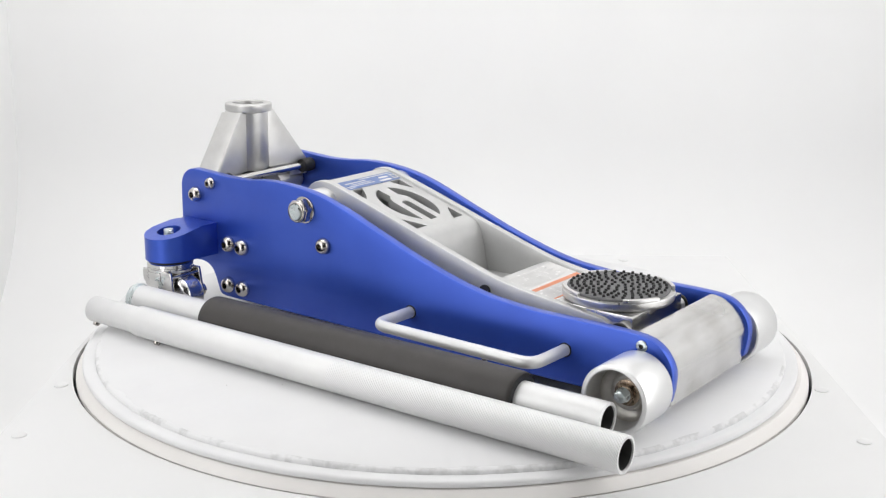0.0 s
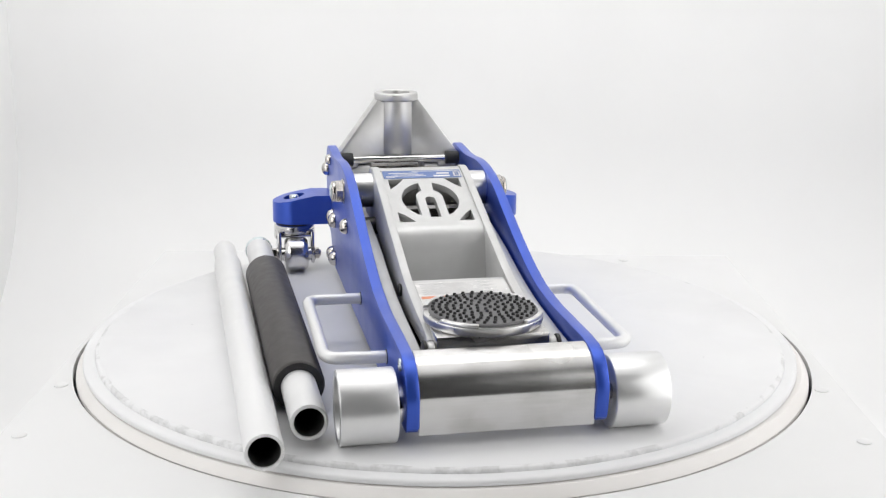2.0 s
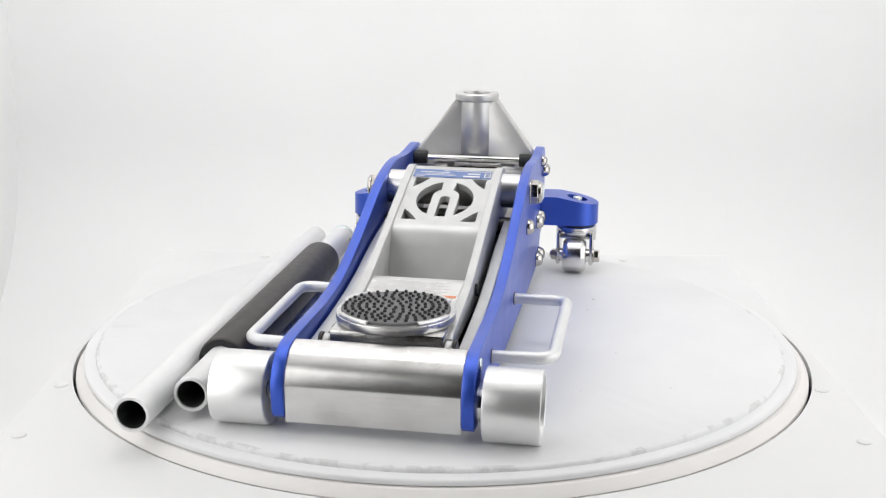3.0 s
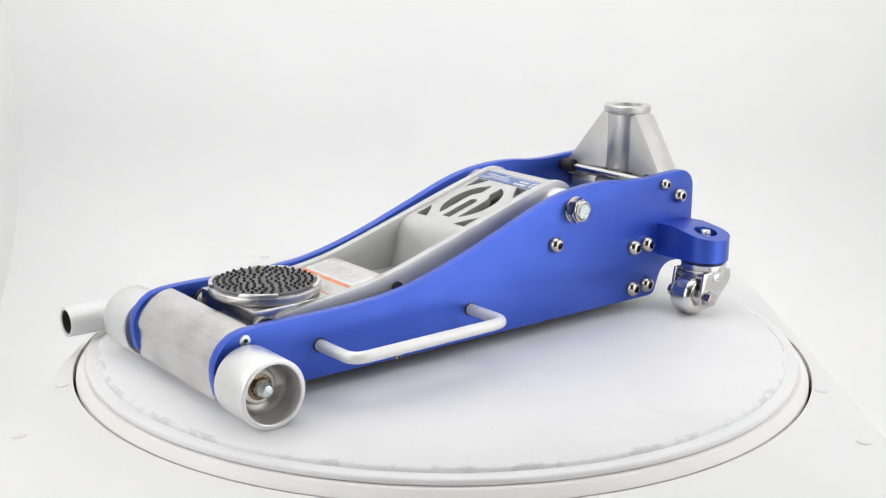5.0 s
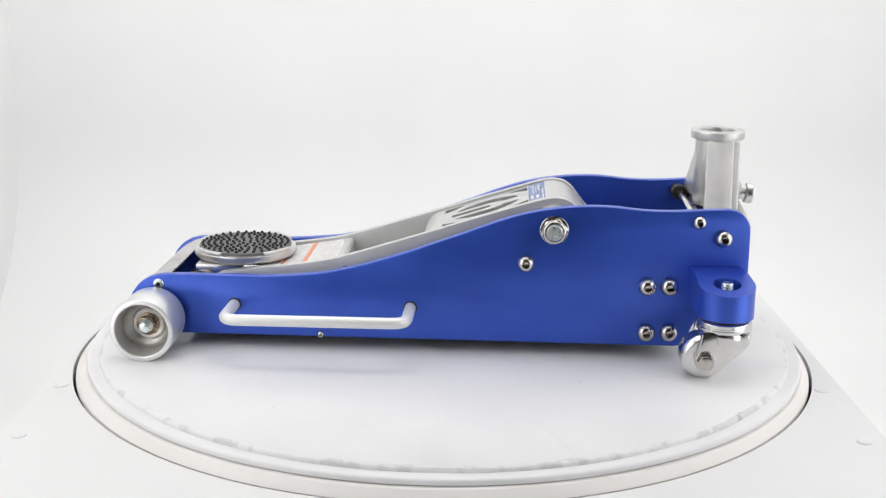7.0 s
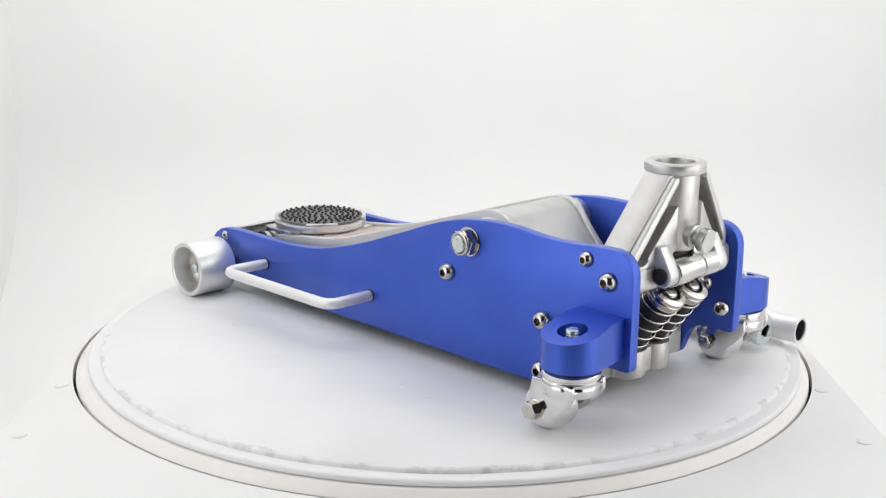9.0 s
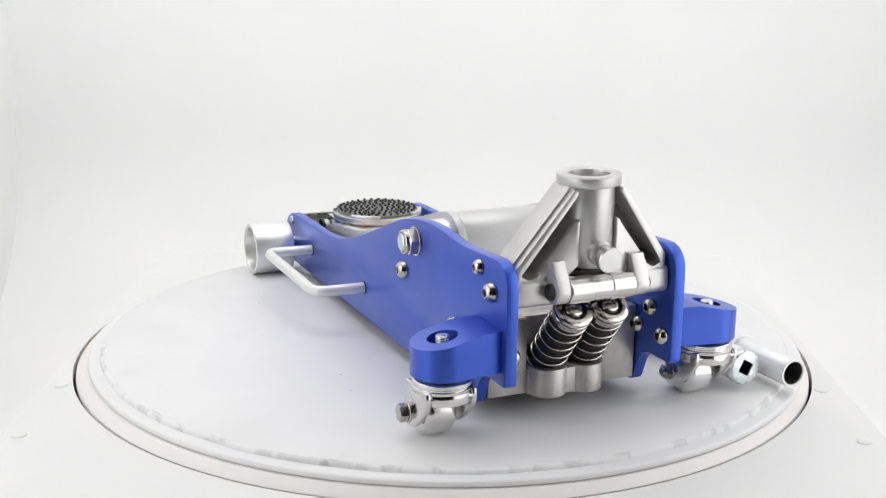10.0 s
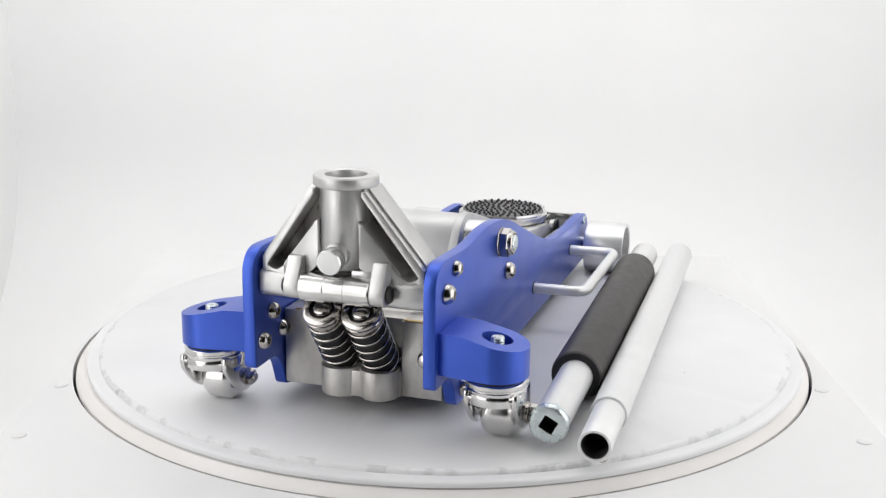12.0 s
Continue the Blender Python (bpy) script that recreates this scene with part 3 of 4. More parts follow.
def wedge(su, sv):
    a = [(su * 0.0445, sv * 0.0385), (su * 0.0445, sv * 0.0225), (su * 0.0385, sv * 0.0262), (su * 0.0300, sv * 0.0322), (su * 0.0235, sv * 0.0385)]
    return a


slot = [(0.0360, 0.0054), (0.0360, -0.0054)] + [(-0.0005 + 0.0054 * math.cos(a), 0.0054 * math.sin(a)) for a in np.linspace(radians(270), radians(90), 9)]
holes = [crescent(1), crescent(-1), slot, wedge(1, 1), wedge(1, -1), wedge(-1, 1), wedge(-1, -1)]
web = pierced([(-0.0640, -0.0444), (0.0460, -0.0444), (0.0460, 0.0444), (-0.0640, 0.0444)], holes, 0.0075)
part("top_web", web, CAST, arm, "cast top with round decorative cut-outs", at=webm, smooth=25)
# rounded tail over the pivot
tail = smooth_line([(-0.1010, 0.1490), (-0.1120, 0.1500), (-0.1205, 0.1482), (-0.1275, 0.1438), (-0.1330, 0.1376), (-0.1405, 0.1276), (-0.1505, 0.1160), (-0.1620, 0.1030)], 4) + [(-0.1580, 0.0990), (-0.1460, 0.1120), (-0.1300, 0.1300), (-0.1180, 0.1400), (-0.1010, 0.1415)]
part("tail_cap", prism(tail, -0.0444, 0.0444, 0.0004), CAST, arm, smooth=45)
# pocket
lip = [(0.00232, 0.11532)] + smooth_line([(0.0050, 0.11446), (0.0095, 0.1128), (0.0138, 0.1101), (0.0174, 0.1062), (0.0200, 0.1013), (0.0218, 0.0960), (0.0232, 0.0900)], 5) + [(0.0300, 0.0600), (0.0260, 0.0590), (0.0165, 0.0960), (0.00232, 0.1074)]
part("pocket_wall", prism(lip, -0.0444, 0.0444, 0), CAST, arm, smooth=50)
part("pocket_floor", prism([(0.0261, 0.0612), (0.1040, 0.0612), (0.1040, 0.0560), (0.0261, 0.0560)], -0.0444, 0.0444, 0), CAST, arm)
part("front_deck", prism([(0.0985, 0.0803), (0.1010, 0.0826), (0.1060, 0.0822), (0.1360, 0.0770), (0.1640, 0.0730), (0.2120, 0.0668), (0.2120, 0.0600), (0.0985, 0.0613)], -0.0444, 0.0444, 0.0008), CAST, arm, smooth=25)
# Added dark plate, closes the arm's cavity so the cut-outs look shaded.
part("cavity_shade_plate", prism([(-0.1000, 0.1060), (0.0190, 0.0780), (0.0190, 0.0745), (-0.1000, 0.1020)], -0.0444, 0.0444, 0), GREASE_AND_SHADE, arm, "added plate that darkens the cavity under the cut-outs")
# pivot sleeve, link bars, dark inside
for side in (1, -1):
    part("pin_head", lathe(rounded(0.0060, 0.0530, 0.0560, 0.0010), 24, pose(0.0945, 0, 0.0725) @ (ALONG_Y if side > 0 else pose(0, 0, 0, 180) @ ALONG_Y)), RUBBER, arm, "black pin head")
part("pivot_sleeve", lathe(rounded(0.0185, -0.0724, 0.0724, 0.0008), 40, pose(-0.1089, 0, 0.1269) @ ALONG_Y), SATIN, jack, "round aluminium pivot sleeve")
for side in (1, -1):
    bar = smooth_line([(-0.0850, 0.1020), (0.0, 0.0900), (0.0800, 0.0740), (0.1500, 0.0655), (0.2380, 0.0600)], 5)
    bar += [(x, z - 0.016) for x, z in bar[::-1]]
    link = part("link_bar", prism(bar, side * 0.0588, side * 0.0695, 0.0008), CAST, jack, smooth=25)
    part("boss", lathe(rounded(0.0085, 0.0490, 0.0556, 0.0015), 28, pose(0.2400, 0, 0.0610) @ (ALONG_Y if side > 0 else pose(0, 0, 0, 180) @ ALONG_Y)), CAST, link)
    part("pin", lathe(rounded(0.0098, 0.0557, 0.0589, 0.0008), 24, pose(0.2400, 0, 0.0610) @ (ALONG_Y if side > 0 else pose(0, 0, 0, 180) @ ALONG_Y)), DARK, link)
part("ram", lathe(rounded(0.0225, 0.0, 0.190, 0.002), 32, pose(-0.232, 0, 0.055, 0, 84, 0)), BLOCK, jack, "hydraulic cylinder under the arm")
part("cross_shaft", lathe(rounded(0.0095, -0.0720, 0.0720, 0.0008), 24, pose(-0.0820, 0, 0.0936) @ ALONG_Y), DARK, jack)
part("belly_plate", slab(-0.226, 0.252, -0.0720, 0.0720, 0.0165, 0.0205, 0.0006), DARK, jack, "dark steel plate under the frame")


# stickers
def sticker(name, m, length, width, base, bars, label):
    ob = part(name, slab(-length / 2, length / 2, -width / 2, width / 2, 0.0, 0.0003, 0), base, arm, label, at=m)
    for x0, x1, y0, y1, mat in bars:
        part("print_bar", slab(x0, x1, y0, y1, 0.00032, 0.00045, 0), mat, ob)
    return ob


bars = [(-0.0066, -0.0055, -0.010, 0.0420, PAPER)]
bars += [(-0.0030, -0.0016, -0.036, -0.004, PAPER), (0.0006, 0.0016, -0.030, 0.002, INK), (0.0034, 0.0044, -0.040, 0.004, PAPER), (0.0062, 0.0072, -0.040, -0.030, PAPER)]
bars += [(0.0036, 0.0066, 0.012, 0.030, PAPER), (-0.0020, 0.0008, 0.016, 0.030, PAPER), (-0.0030, 0.0064, 0.0345, 0.0418, PAPER), (-0.0018, 0.0052, 0.0358, 0.0405, PAPER_BLUE)]
sticker("blue_label", webm @ pose(-0.0545, 0, 0.0002), 0.0175, 0.0850, PAPER_BLUE, bars, "blue maker's sticker with pale print")
deck = pose(0.1370, 0.0, 0.0771, 0, math.degrees(math.atan(0.160)), 0)
bars = [(-0.0275 + 0.0022 * k, -0.0266 + 0.0022 * k, -0.039 + 0.003 * (k % 2), 0.033 - 0.007 * (k % 3), INK) for k in range(11)]
bars += [(-0.0003, 0.0047, -0.0415, 0.0415, ORANGE), (0.0236, 0.0282, -0.0415, 0.0415, ORANGE)]
bars += [(0.0068 + 0.0023 * k, 0.0077 + 0.0023 * k, -0.039 + 0.004 * (k % 2), 0.036 - 0.006 * (k % 3), INK) for k in range(7)]
sticker("warning_label", deck, 0.0600, 0.0860, PAPER, bars, "white warning sticker with orange bands")

# ---- saddle ----
SX = 0.2064
saddle = new("saddle")
saddle.parent = jack
saddle.matrix_basis = pose(SX, 0, 0)
tagged(saddle, "round chromed saddle with a studded black rubber pad")
block = soft_box(-0.0430, 0.0000, -0.0445, 0.0445, 0.0560, 0.0746, 0.0010)
soft_box(-0.0060, 0.0406, -0.0482, 0.0482, 0.0570, 0.0750, 0.0007, block)
part("saddle_block", block, ROLLED, saddle, "square steel block under the saddle")
part("neck", lathe(rounded(0.030, 0.0742, 0.0770, 0.0003), 40), DARK, saddle)
dish = [(0.0, 0.0752), (0.0400, 0.0752), (0.0488, 0.0752), (0.0500, 0.0757), (0.0513, 0.0770), (0.0518, 0.0782), (0.0518, 0.0828), (0.0512, 0.0836), (0.0470, 0.0838), (0.0470, 0.0832), (0.0, 0.0830)]
part("dish", lathe(dish, 72), RIM, saddle, "satin steel dish", smooth=30)
pad = part("pad", lathe([(0.0472, 0.0831), (0.0472, 0.0856), (0.0464, 0.0864), (0.0, 0.0868)], 56), PAD, saddle, "dark rubber pad")
nubs = bmesh.new()
stud = [(0.0016, 0.0), (0.0015, 0.0016), (0.0011, 0.0022), (0.0, 0.0024)]
spots = []
for radius, count, lead in ((0.0437, 32, 0), (0.0378, 32, 3), (0.0319, 32, 6), (0.0255, 20, 2), (0.0192, 15, 6), (0.0128, 10, 3), (0.0062, 5, 9)):
    for k in range(count):
        a = 2 * math.pi * k / count + radians(lead)
        spots.append((radius * math.cos(a), radius * math.sin(a)))
for x, y in spots:
    lathe(stud, 8, pose(x, y, 0.0864), nubs)
tagged(part("studs", nubs, RUBBER, pad, "small black rubber studs"), kind="stuff")
for k in range(4):
    seg = np.linspace(90 * k + 33, 90 * k + 73, 10)
    ring = [(0.0517 * math.cos(radians(a)), 0.0517 * math.sin(radians(a))) for a in seg] + [(0.0478 * math.cos(radians(a)), 0.0478 * math.sin(radians(a))) for a in seg[::-1]]
    part("lug", prism(ring, 0.0834, 0.0870, 0.0007, None, FLAT), RIM, saddle, "raised chromed lug", smooth=40)

# ---- power unit ----
unit_block = new("power_unit")
unit_block.parent = jack
tagged(unit_block, "raw cast aluminium hydraulic power unit")
body = soft_box(-0.2150, -0.1300, -0.0714, 0.0714, 0.0190, 0.0860, 0.0020)
soft_box(-0.2400, -0.2100, 0.0352, 0.0714, 0.0190, 0.0860, 0.0016, body)
soft_box(-0.2400, -0.2100, -0.0714, -0.0352, 0.0190, 0.0860, 0.0016, body)
soft_box(-0.2325, -0.2120, -0.0360, 0.0360, 0.0600, 0.0856, 0.0010, body)
part("block", body, BLOCK, unit_block)
part("boss_web", soft_box(-0.2535, -0.2160, -0.0168, 0.0168, 0.0194, 0.0424, 0.0014), BLOCK, unit_block)
for side in (1, -1):
    y = side * 0.0174
    boss = lathe([(0.0, 0.0186), (0.0152, 0.0186), (0.0168, 0.0202), (0.0171, 0.0430), (0.0168, 0.0440), (0.0, 0.0436)], 40, pose(-0.2430, y, 0))
    soft_box(-0.2430, -0.2160, y - 0.0186, y + 0.0186, 0.0190, 0.0420, 0.0016, boss)
    part("pump_boss", boss, BLOCK, unit_block, smooth=40)
    low, high = Vector((-0.2345, y, 0.0425)), Vector((-0.2865, y * 0.97, 0.1082))
    axis = high - low
    along = Matrix.Translation(low) @ axis.to_track_quat("Z", "Y").to_matrix().to_4x4()
    size = axis.length
    plunger = part("plunger", lathe([(0.0, -0.004), (0.0136, -0.004), (0.0136, size * 0.80), (0.0075, size * 0.84), (0.0075, size - 0.004), (0.0, size - 0.004)], 32, along), RUBBER, unit_block, "black plunger sleeve")
    turns, pts = 6.25, []
    for k in range(int(turns * 22) + 1):
        a = 2 * math.pi * k / 22
        pts.append(along @ Vector((0.0159 * math.cos(a), 0.0159 * math.sin(a), 0.001 + (size * 0.85 - 0.001) * k / (turns * 22))))
    part("coil_spring", sweep(pts, 0.0010, 8), STEEL, plunger, "bright coil spring", smooth=60)
    cap = [(0.0100, size * 0.800), (0.0152, size * 0.802), (0.0152, size * 0.835), (0.0164, size * 0.845), (0.0168, size * 0.855), (0.0168, size * 0.885), (0.0162, size * 0.893), (0.0162, size * 0.905), (0.0168, size * 0.912), (0.0166, size * 0.935), (0.0150, size * 0.945), (0.0108, size * 0.947)]
    part("spring_cap", lathe(cap, 40, along), STEEL, plunger, "stepped steel spring cap", smooth=30)
    part("cap_seat", lathe([(0.0109, size * 0.946), (0.0100, size * 0.915), (0.0, size * 0.912)], 32, along), DARK, plunger, "dark recess in the spring cap", smooth=40)
    part("plunger_head", lathe([(0.0080, size * 0.914), (0.0080, size * 0.940), (0.0070, size * 0.952), (0.0040, size * 0.960), (0.0, size * 0.962)], 32, along), STEEL, plunger, smooth=60)
BRASS = surface("brass_gasket", (0.50, 0.35, 0.12), (0.62, 0.44, 0.18), (0.3, 0.4), 0.8)
for side in (1, -1):
    part("gasket", slab(-0.2394, -0.2362, min(side * 0.0372, side * 0.0610), max(side * 0.0372, side * 0.0610), 0.0861, 0.0868, 0), BRASS, unit_block, "thin yellow gasket strip")

# ---- handle socket yoke ----
yoke = new("handle_yoke")
yoke.parent = jack
tagged(yoke, "cast silver handle yoke with a round socket")
YX = -0.2703
sock = [(0.0163, 0.1385), (0.0195, 0.1385), (0.0212, 0.1410), (0.0212, 0.2035), (0.0222, 0.2045), (0.0256, 0.2050), (0.0263, 0.2060), (0.0263, 0.2124), (0.0254, 0.2135), (0.0180, 0.2137), (0.0170, 0.2131), (0.0166, 0.2110), (0.0163, 0.1385)]
part("socket", lathe(sock, 56, Matrix.Translation((YX, 0, 0))), CASTING, yoke, "round handle socket with a rolled lip", smooth=35)
for side in (1, -1):
    # front sheet, stepped outer rib and raised triangle of one half; outlines are (y, z), swept back towards the socket
    lean = Matrix(((1, 0.15 * side, 0, -0.0126), (0, 1, 0, 0), (0, 0, 1, 0), (0, 0, 0, 1))) @ Matrix(((0, 1, 0, 0), (1, 0, 0, 0), (0, 0, 1, 0), (0, 0, 0, 1)))
    sheet = [(side * y, z) for y, z in ((0.0120, 0.2035), (0.0236, 0.2035), (0.0705, 0.1414), (0.0705, 0.1385), (0.0120, 0.1385))]
    part("front_web", prism(sheet, -0.2476, -0.2524, 0.0006, None, lean), CASTING, yoke, smooth=25)
    rib = [(side * y, z) for y, z in ((0.0200, 0.2052), (0.0250, 0.2052), (0.0716, 0.1434), (0.0716, 0.1250), (0.0655, 0.1250), (0.0655, 0.1378), (0.0200, 0.2012))]
    part("outer_rib", prism(rib, -0.2478, -0.2738, 0.0014, None, lean), CASTING, yoke, smooth=25)
    step = [(side * y, z) for y, z in ((0.0200, 0.2032), (0.0238, 0.2032), (0.0698, 0.1422), (0.0698, 0.1260), (0.0645, 0.1260), (0.0645, 0.1370), (0.0200, 0.1990))]
    part("inner_step", prism(step, -0.2728, -0.2798, 0.0012, None, lean), CASTING, yoke, smooth=25)
    fill = [(side * y, z) for y, z in ((0.0170, 0.1790), (0.0205, 0.1768), (0.0222, 0.1738), (0.0500, 0.1392), (0.0512, 0.1360), (0.0512, 0.1290), (0.0300, 0.1290), (0.0170, 0.1420))]
    part("gusset", prism(fill, -0.2500, -0.2780, 0.0012, None, lean), CASTING, yoke, smooth=25)
    stain = [(side * y, z) for y, z in ((0.0190, 0.2000), (0.0215, 0.1998), (0.0668, 0.1402), (0.0668, 0.1335), (0.0500, 0.1335), (0.0190, 0.1760))]
    part("channel_floor", prism(stain, -0.2527, -0.2534, 0, None, lean), GREASE_AND_SHADE, yoke, "grease-blackened bottom of the rear channel")
    out = ALONG_Y if side > 0 else pose(0, 0, 0, 180) @ ALONG_Y
    # rounded toe that closes the channel, and the square pivot bar
    toe = [(side * y, z) for y, z in ((0.0490, 0.1250), (0.0690, 0.1250), (0.0690, 0.1400), (0.0652, 0.1372), (0.0638, 0.1352), (0.0616, 0.1338), (0.0588, 0.1330), (0.0558, 0.1332), (0.0532, 0.1348), (0.0490, 0.1375))]
    part("toe", prism(toe, -0.2500, -0.2790, 0.0010, None, lean), CASTING, yoke, smooth=40)
    bar = hull(arc(-0.2660, 0.1180, 0.0110, 0, 360, 25) + arc(-0.2790, 0.1160, 0.0065, 0, 360, 17) + arc(-0.2800, 0.1270, 0.0050, 0, 360, 17))
    part("pivot_bar", prism(bar, side * 0.0330, side * 0.0715, 0.0012), CASTING, yoke, smooth=40)
    ear = hull(arc(-0.2914, 0.1236, 0.0102, 0, 360, 33) + [(-0.2900, 0.1478), (-0.2770, 0.1478), (-0.2770, 0.1300)])
    part("ear", prism(ear, side * 0.0298, side * 0.0428, 0.0014), CASTING, yoke, smooth=25)
    part("pin_end", lathe([(0.0, 0.0429), (0.0070, 0.0429), (0.0070, 0.0448), (0.0062, 0.0458), (0, 0.0460)], 20, pose(-0.2914, 0, 0.1236) @ out), DARK, yoke)
pin = [(0.0, -0.0298), (0.0108, -0.0298), (0.0115, -0.0290), (0.0115, -0.0090), (0.0108, -0.0082), (0.0108, 0.0082), (0.0115, 0.0090), (0.0115, 0.0290), (0.0108, 0.0298), (0.0, 0.0298)]
part("cross_pin", lathe(pin, 36, pose(-0.2914, 0, 0.1236) @ ALONG_Y), ROLLED, yoke, "turned cross pin above the springs", smooth=30)
thumb = pose(-0.2885, 0, 0.1520, 0, -8, 0) @ ALONG_X @ pose(0, 0, 0, 180)
screw = part("thumb_screw", lathe([(0.0070, 0.0070), (0.0070, 0.0120), (0.0098, 0.0124), (0.0104, 0.0136), (0.0104, 0.0190), (0.0096, 0.0202), (0.0, 0.0204)], 36, thumb), SATIN, yoke, "round thumb screw in the socket", smooth=30)
part("boss", lathe([(0.0, -0.003), (0.0102, -0.003), (0.0106, 0.0), (0.0102, 0.0058), (0.0090, 0.0070), (0.0, 0.0071)], 32, thumb), CASTING, screw, "cast boss round the screw", smooth=40)
part("release_gear", soft_box(-0.2840, -0.2560, -0.0300, 0.0260, 0.1290, 0.1370, 0.0020), DARK, yoke, "dark release linkage under the socket")
part("release_link", soft_box(-0.2872, -0.2844, -0.0285, -0.0105, 0.1300, 0.1396, 0.0008), SATIN, yoke, "bright release link")
# cross rod with rubber bushes
rod = part("cross_rod", lathe(rounded(0.0038, -0.0715, 0.0715, 0.0004), 20, pose(-0.2440, 0, 0.1366) @ ALONG_Y), CHROME, jack, "bright cross rod")
for side in (1, -1):
    part("bush", lathe(rounded(0.0078, 0.0560, 0.0722, 0.0012), 24, pose(-0.2440, 0, 0.1366) @ (ALONG_Y if side > 0 else pose(0, 0, 0, 180) @ ALONG_Y)), RUBBER, rod, "black rubber bush")


# ---- handle halves on the stage ----
def laid(front, rear):
    """A pose with +x from rear to front, from places given beside the jack."""
    a, b = JACK @ Vector(front), JACK @ Vector(rear)
    d = a - b
    return Matrix.Translation((a + b) / 2) @ d.to_track_quat("X", "Z").to_matrix().to_4x4(), d.length / 2


GRIP_AT, GL = laid((0.2869, -0.1575, 0.0242), (-0.2716, -0.1697, 0.0242))
grip = thing("grip_handle", "aluminium jack handle half with a charcoal foam grip", "jack handle", GRIP_AT, "handle halves")
hollow = [(0.0120, -GL + 0.010), (0.0151, -GL + 0.010), (0.0151, GL - 0.0006), (0.0143, GL), (0.0124, GL), (0.0121, GL - 0.0006), (0.0120, GL - 0.002)]
part("tube", lathe(hollow, 44, ALONG_X), TUBE, grip, "pale anodised tube", smooth=40)
# The bore's shade is put into its colour.
part("bore", lathe([(0.0120, GL - 0.0015), (0.0120, GL - 0.16), (0.0, GL - 0.16)], 40, ALONG_X), BORE, grip, "inside of the tube, coloured dark for its shade", smooth=40)
F0, F1 = -0.1640, 0.1985
foam = [(0.0151, F0), (0.0205, F0), (0.0220, F0 + 0.0012), (0.0226, F0 + 0.004), (0.0227, F1 - 0.004), (0.0220, F1 - 0.0012), (0.0205, F1), (0.0151, F1)]
sleeve = part("foam_grip", lathe(foam, 48, ALONG_X), FOAM, grip, "charcoal foam sleeve", smooth=50)
# Black rings paint the shade on the foam's two end faces.
for u in (F0 - 0.0004, F1 + 0.0001):
    part("end_shade", lathe([(0.0152, u), (0.0152, u + 0.0003), (0.0212, u + 0.0003), (0.0212, u)], 48, ALONG_X, closed=True), RUBBER, sleeve, "end of the foam, painted black for its shade")
plug = bmesh.new()
lathe([(0.0151, -GL + 0.0100), (0.0155, -GL + 0.0096), (0.0155, -GL + 0.0074), (0.0160, -GL + 0.0070), (0.0163, -GL + 0.0058), (0.0163, -GL + 0.0034), (0.0157, -GL + 0.0014), (0.0146, -GL + 0.0003), (0.0132, -GL), (0.0085, -GL)], 44, ALONG_X, plug)
ringA = [plug.verts.new((-GL, 0.0085 * math.cos(a), 0.0085 * math.sin(a))) for a in np.linspace(0, 2 * math.pi, 44, endpoint=False)]
sq = [plug.verts.new((-GL, 0.0061 * c, 0.0061 * s)) for c, s in ((1, 1), (-1, 1), (-1, -1), (1, -1))]
sqd = [plug.verts.new((-GL + 0.0015, 0.0061 * c, 0.0061 * s)) for c, s in ((1, 1), (-1, 1), (-1, -1), (1, -1))]
for q in range(4):
    plug.faces.new((sq[q], sq[(q + 1) % 4], sqd[(q + 1) % 4], sqd[q]))
    span = [ringA[(5 + 11 * q + k) % 44] for k in range(12)]
    for a, b in zip(span[:6], span[1:7]):
        plug.faces.new((a, b, sq[q]))
    for a, b in zip(span[6:], span[7:]):
        plug.faces.new((a, b, sq[(q + 1) % 4]))
    plug.faces.new((span[6], sq[(q + 1) % 4], sq[q]))
part("end_plug", plug, ZINC, grip, "zinc end plug with a square socket", at=pose(0, 0, 0, 28), smooth=30)
# Drive hole's walls take a dark colour for the shade within.
well = bmesh.new()
mouth = [[well.verts.new((-GL + x, 0.0061 * c, 0.0061 * s)) for c, s in ((1, 1), (-1, 1), (-1, -1), (1, -1))] for x in (0.0015, 0.016)]
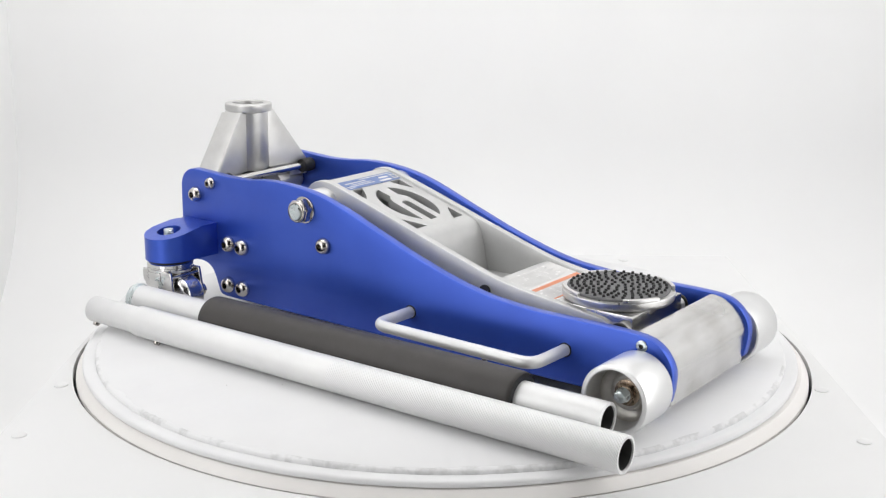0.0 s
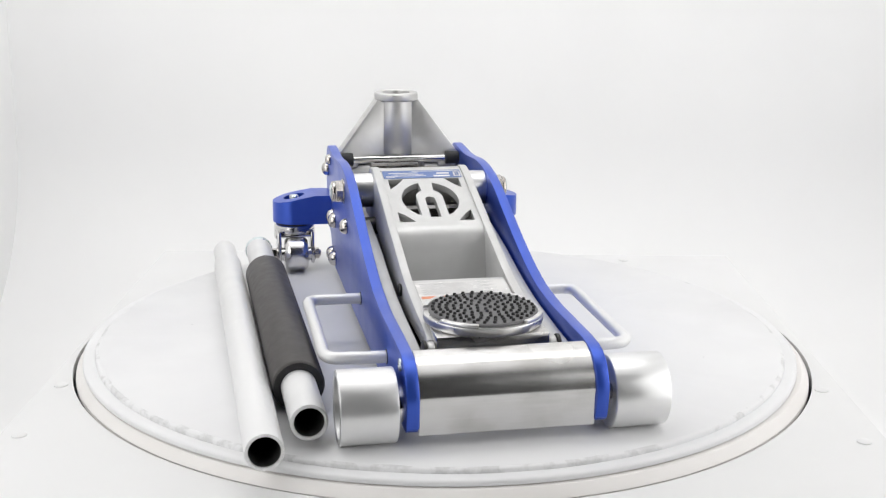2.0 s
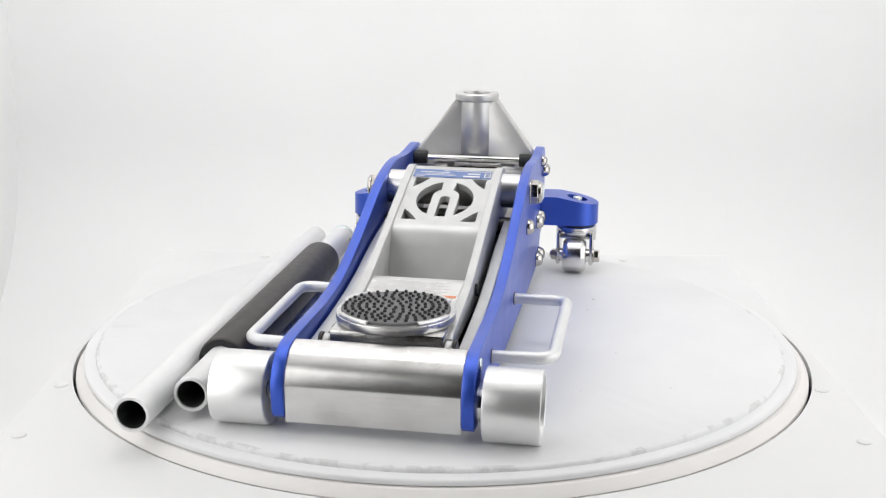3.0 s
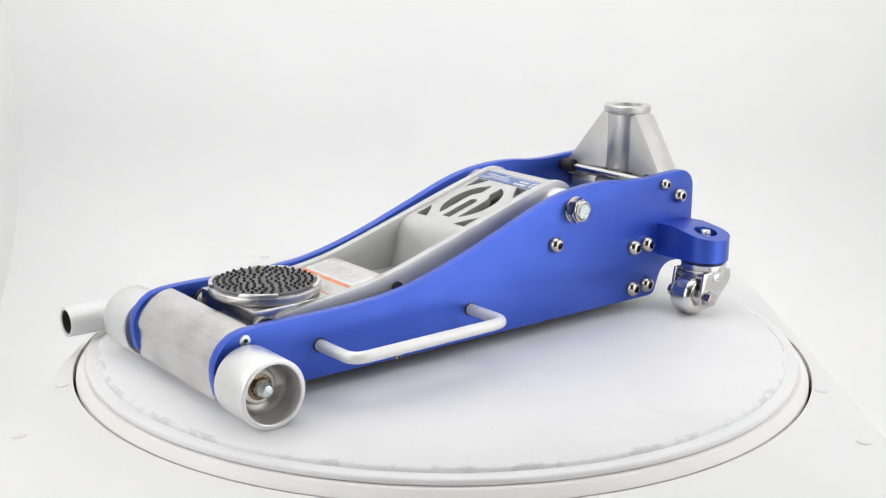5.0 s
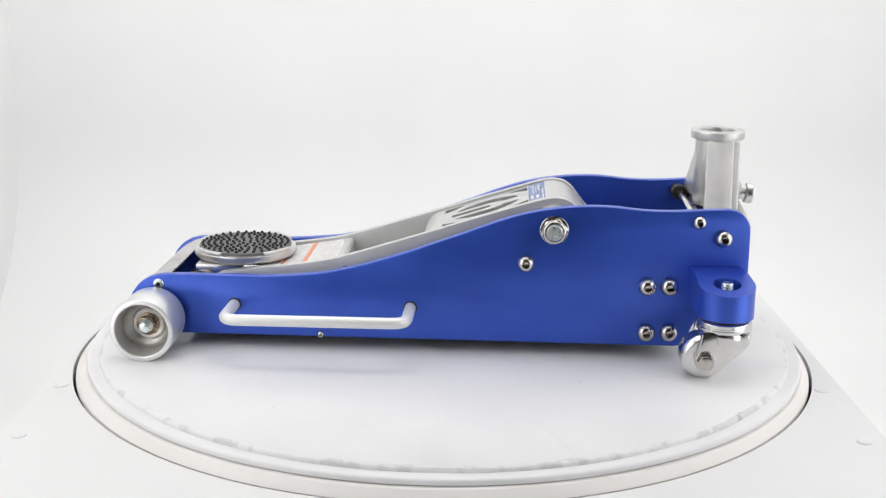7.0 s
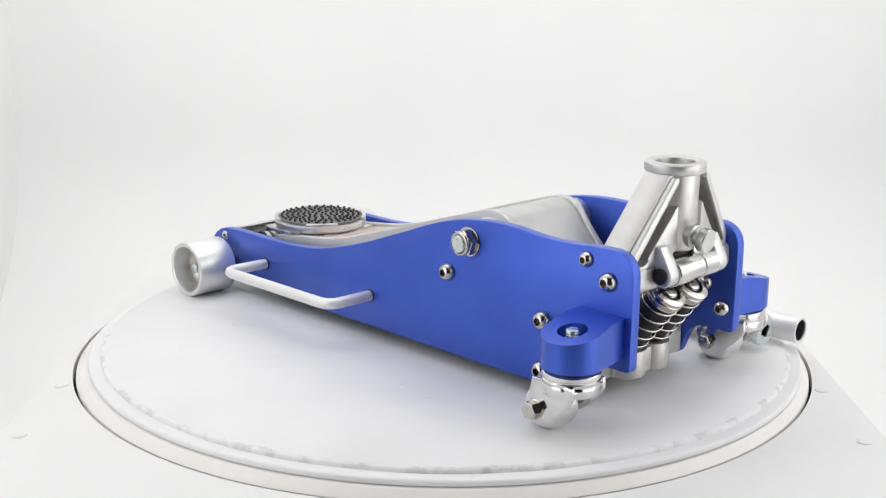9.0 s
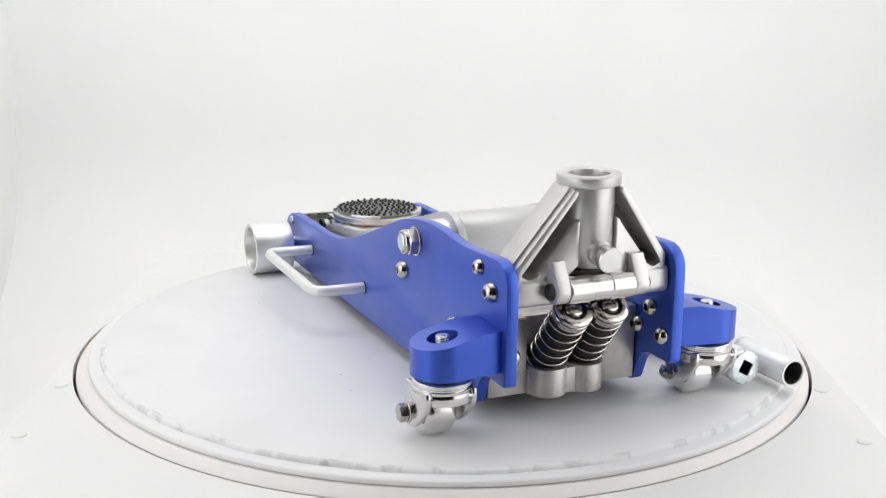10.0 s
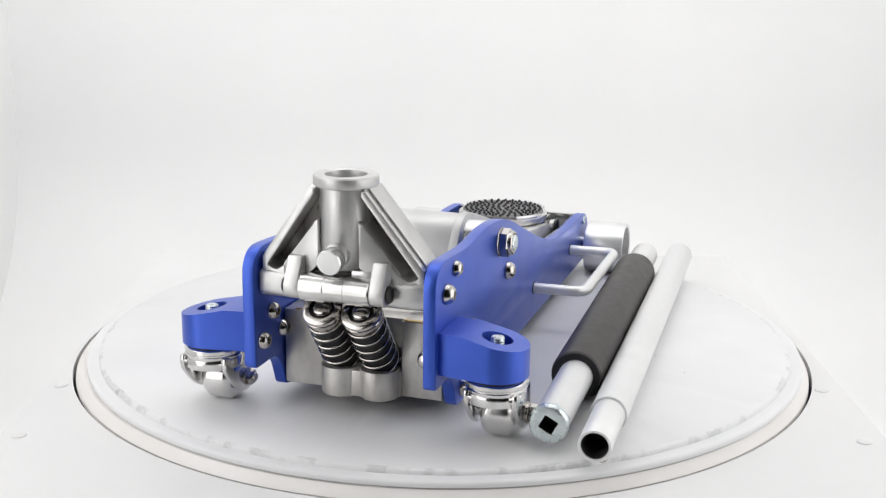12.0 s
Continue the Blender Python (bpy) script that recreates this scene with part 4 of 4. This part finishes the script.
for q in range(4):
    well.faces.new((mouth[0][q], mouth[0][(q + 1) % 4], mouth[1][(q + 1) % 4], mouth[1][q]))
well.faces.new(mouth[1])
part("drive_hole", well, DARK, grip, "square drive hole, painted dark for its shade", at=pose(0, 0, 0, 28))

EXT_AT, EL = laid((0.3234, -0.1945, 0.0178), (-0.2879, -0.2101, 0.0188))
ext = thing("extension_handle", "plain aluminium jack handle half with a knurled end", "jack handle", EXT_AT, "handle halves")
step = -EL + 0.0685
K0 = EL - 0.285
part("tube", lathe([(0.0128, step), (0.0148, step), (0.0154, step + 0.0006), (0.0154, K0), (0.0120, K0)], 44, ALONG_X), TUBE, ext, "pale anodised tube", smooth=40)
part("spigot", lathe([(0.0108, -EL + 0.002), (0.0108, -EL + 0.0004), (0.0111, -EL), (0.0128, -EL), (0.0133, -EL + 0.0006), (0.0133, step)], 44, ALONG_X), TUBE, ext, "narrower end tube", smooth=40)
part("knurled_end", lathe([(0.0120, K0), (0.0154, K0), (0.0154, K0 + 0.0006), (0.0154, EL - 0.0007), (0.0150, EL), (0.0127, EL), (0.0124, EL - 0.0006), (0.0123, EL - 0.002)], 64, ALONG_X), KNURL, ext, "knurled tube end", smooth=40)
# Both bores coloured dark, for the shade inside the tube.
part("bore", lathe([(0.0123, EL - 0.0015), (0.0122, K0), (0.0, K0)], 40, ALONG_X), BORE, ext, "inside of the tube, coloured dark for its shade", smooth=40)
part("bore", lathe([(0.0, step - 0.030), (0.0108, step - 0.030), (0.0108, -EL + 0.0015)], 40, ALONG_X), BORE, ext, "inside of the tube, coloured dark for its shade", smooth=40)
for u, r in ((-EL + 0.008, 0.0133), (-EL + 0.100, 0.0154)):
    part("lock_button", lathe([(0.0036, -0.001), (0.0036, 0.0022), (0.0026, 0.0034), (0.0, 0.0036)], 16, pose(u, 0, 0, -24) @ pose(0, 0, -r + 0.0003, 180)), STEEL, ext, "small steel lock button")


# ---- what turns with the stage ----
def motions():
    times = [0.25 * k for k in range(49)]
    for ob, at in ((stage, Matrix.Identity(4)), (jack, JACK), (grip, GRIP_AT), (ext, EXT_AT)):
        walk(ob, [(t, pose(0, 0, 0, 0, 0, heading(t)) @ at) for t in times])


motions()
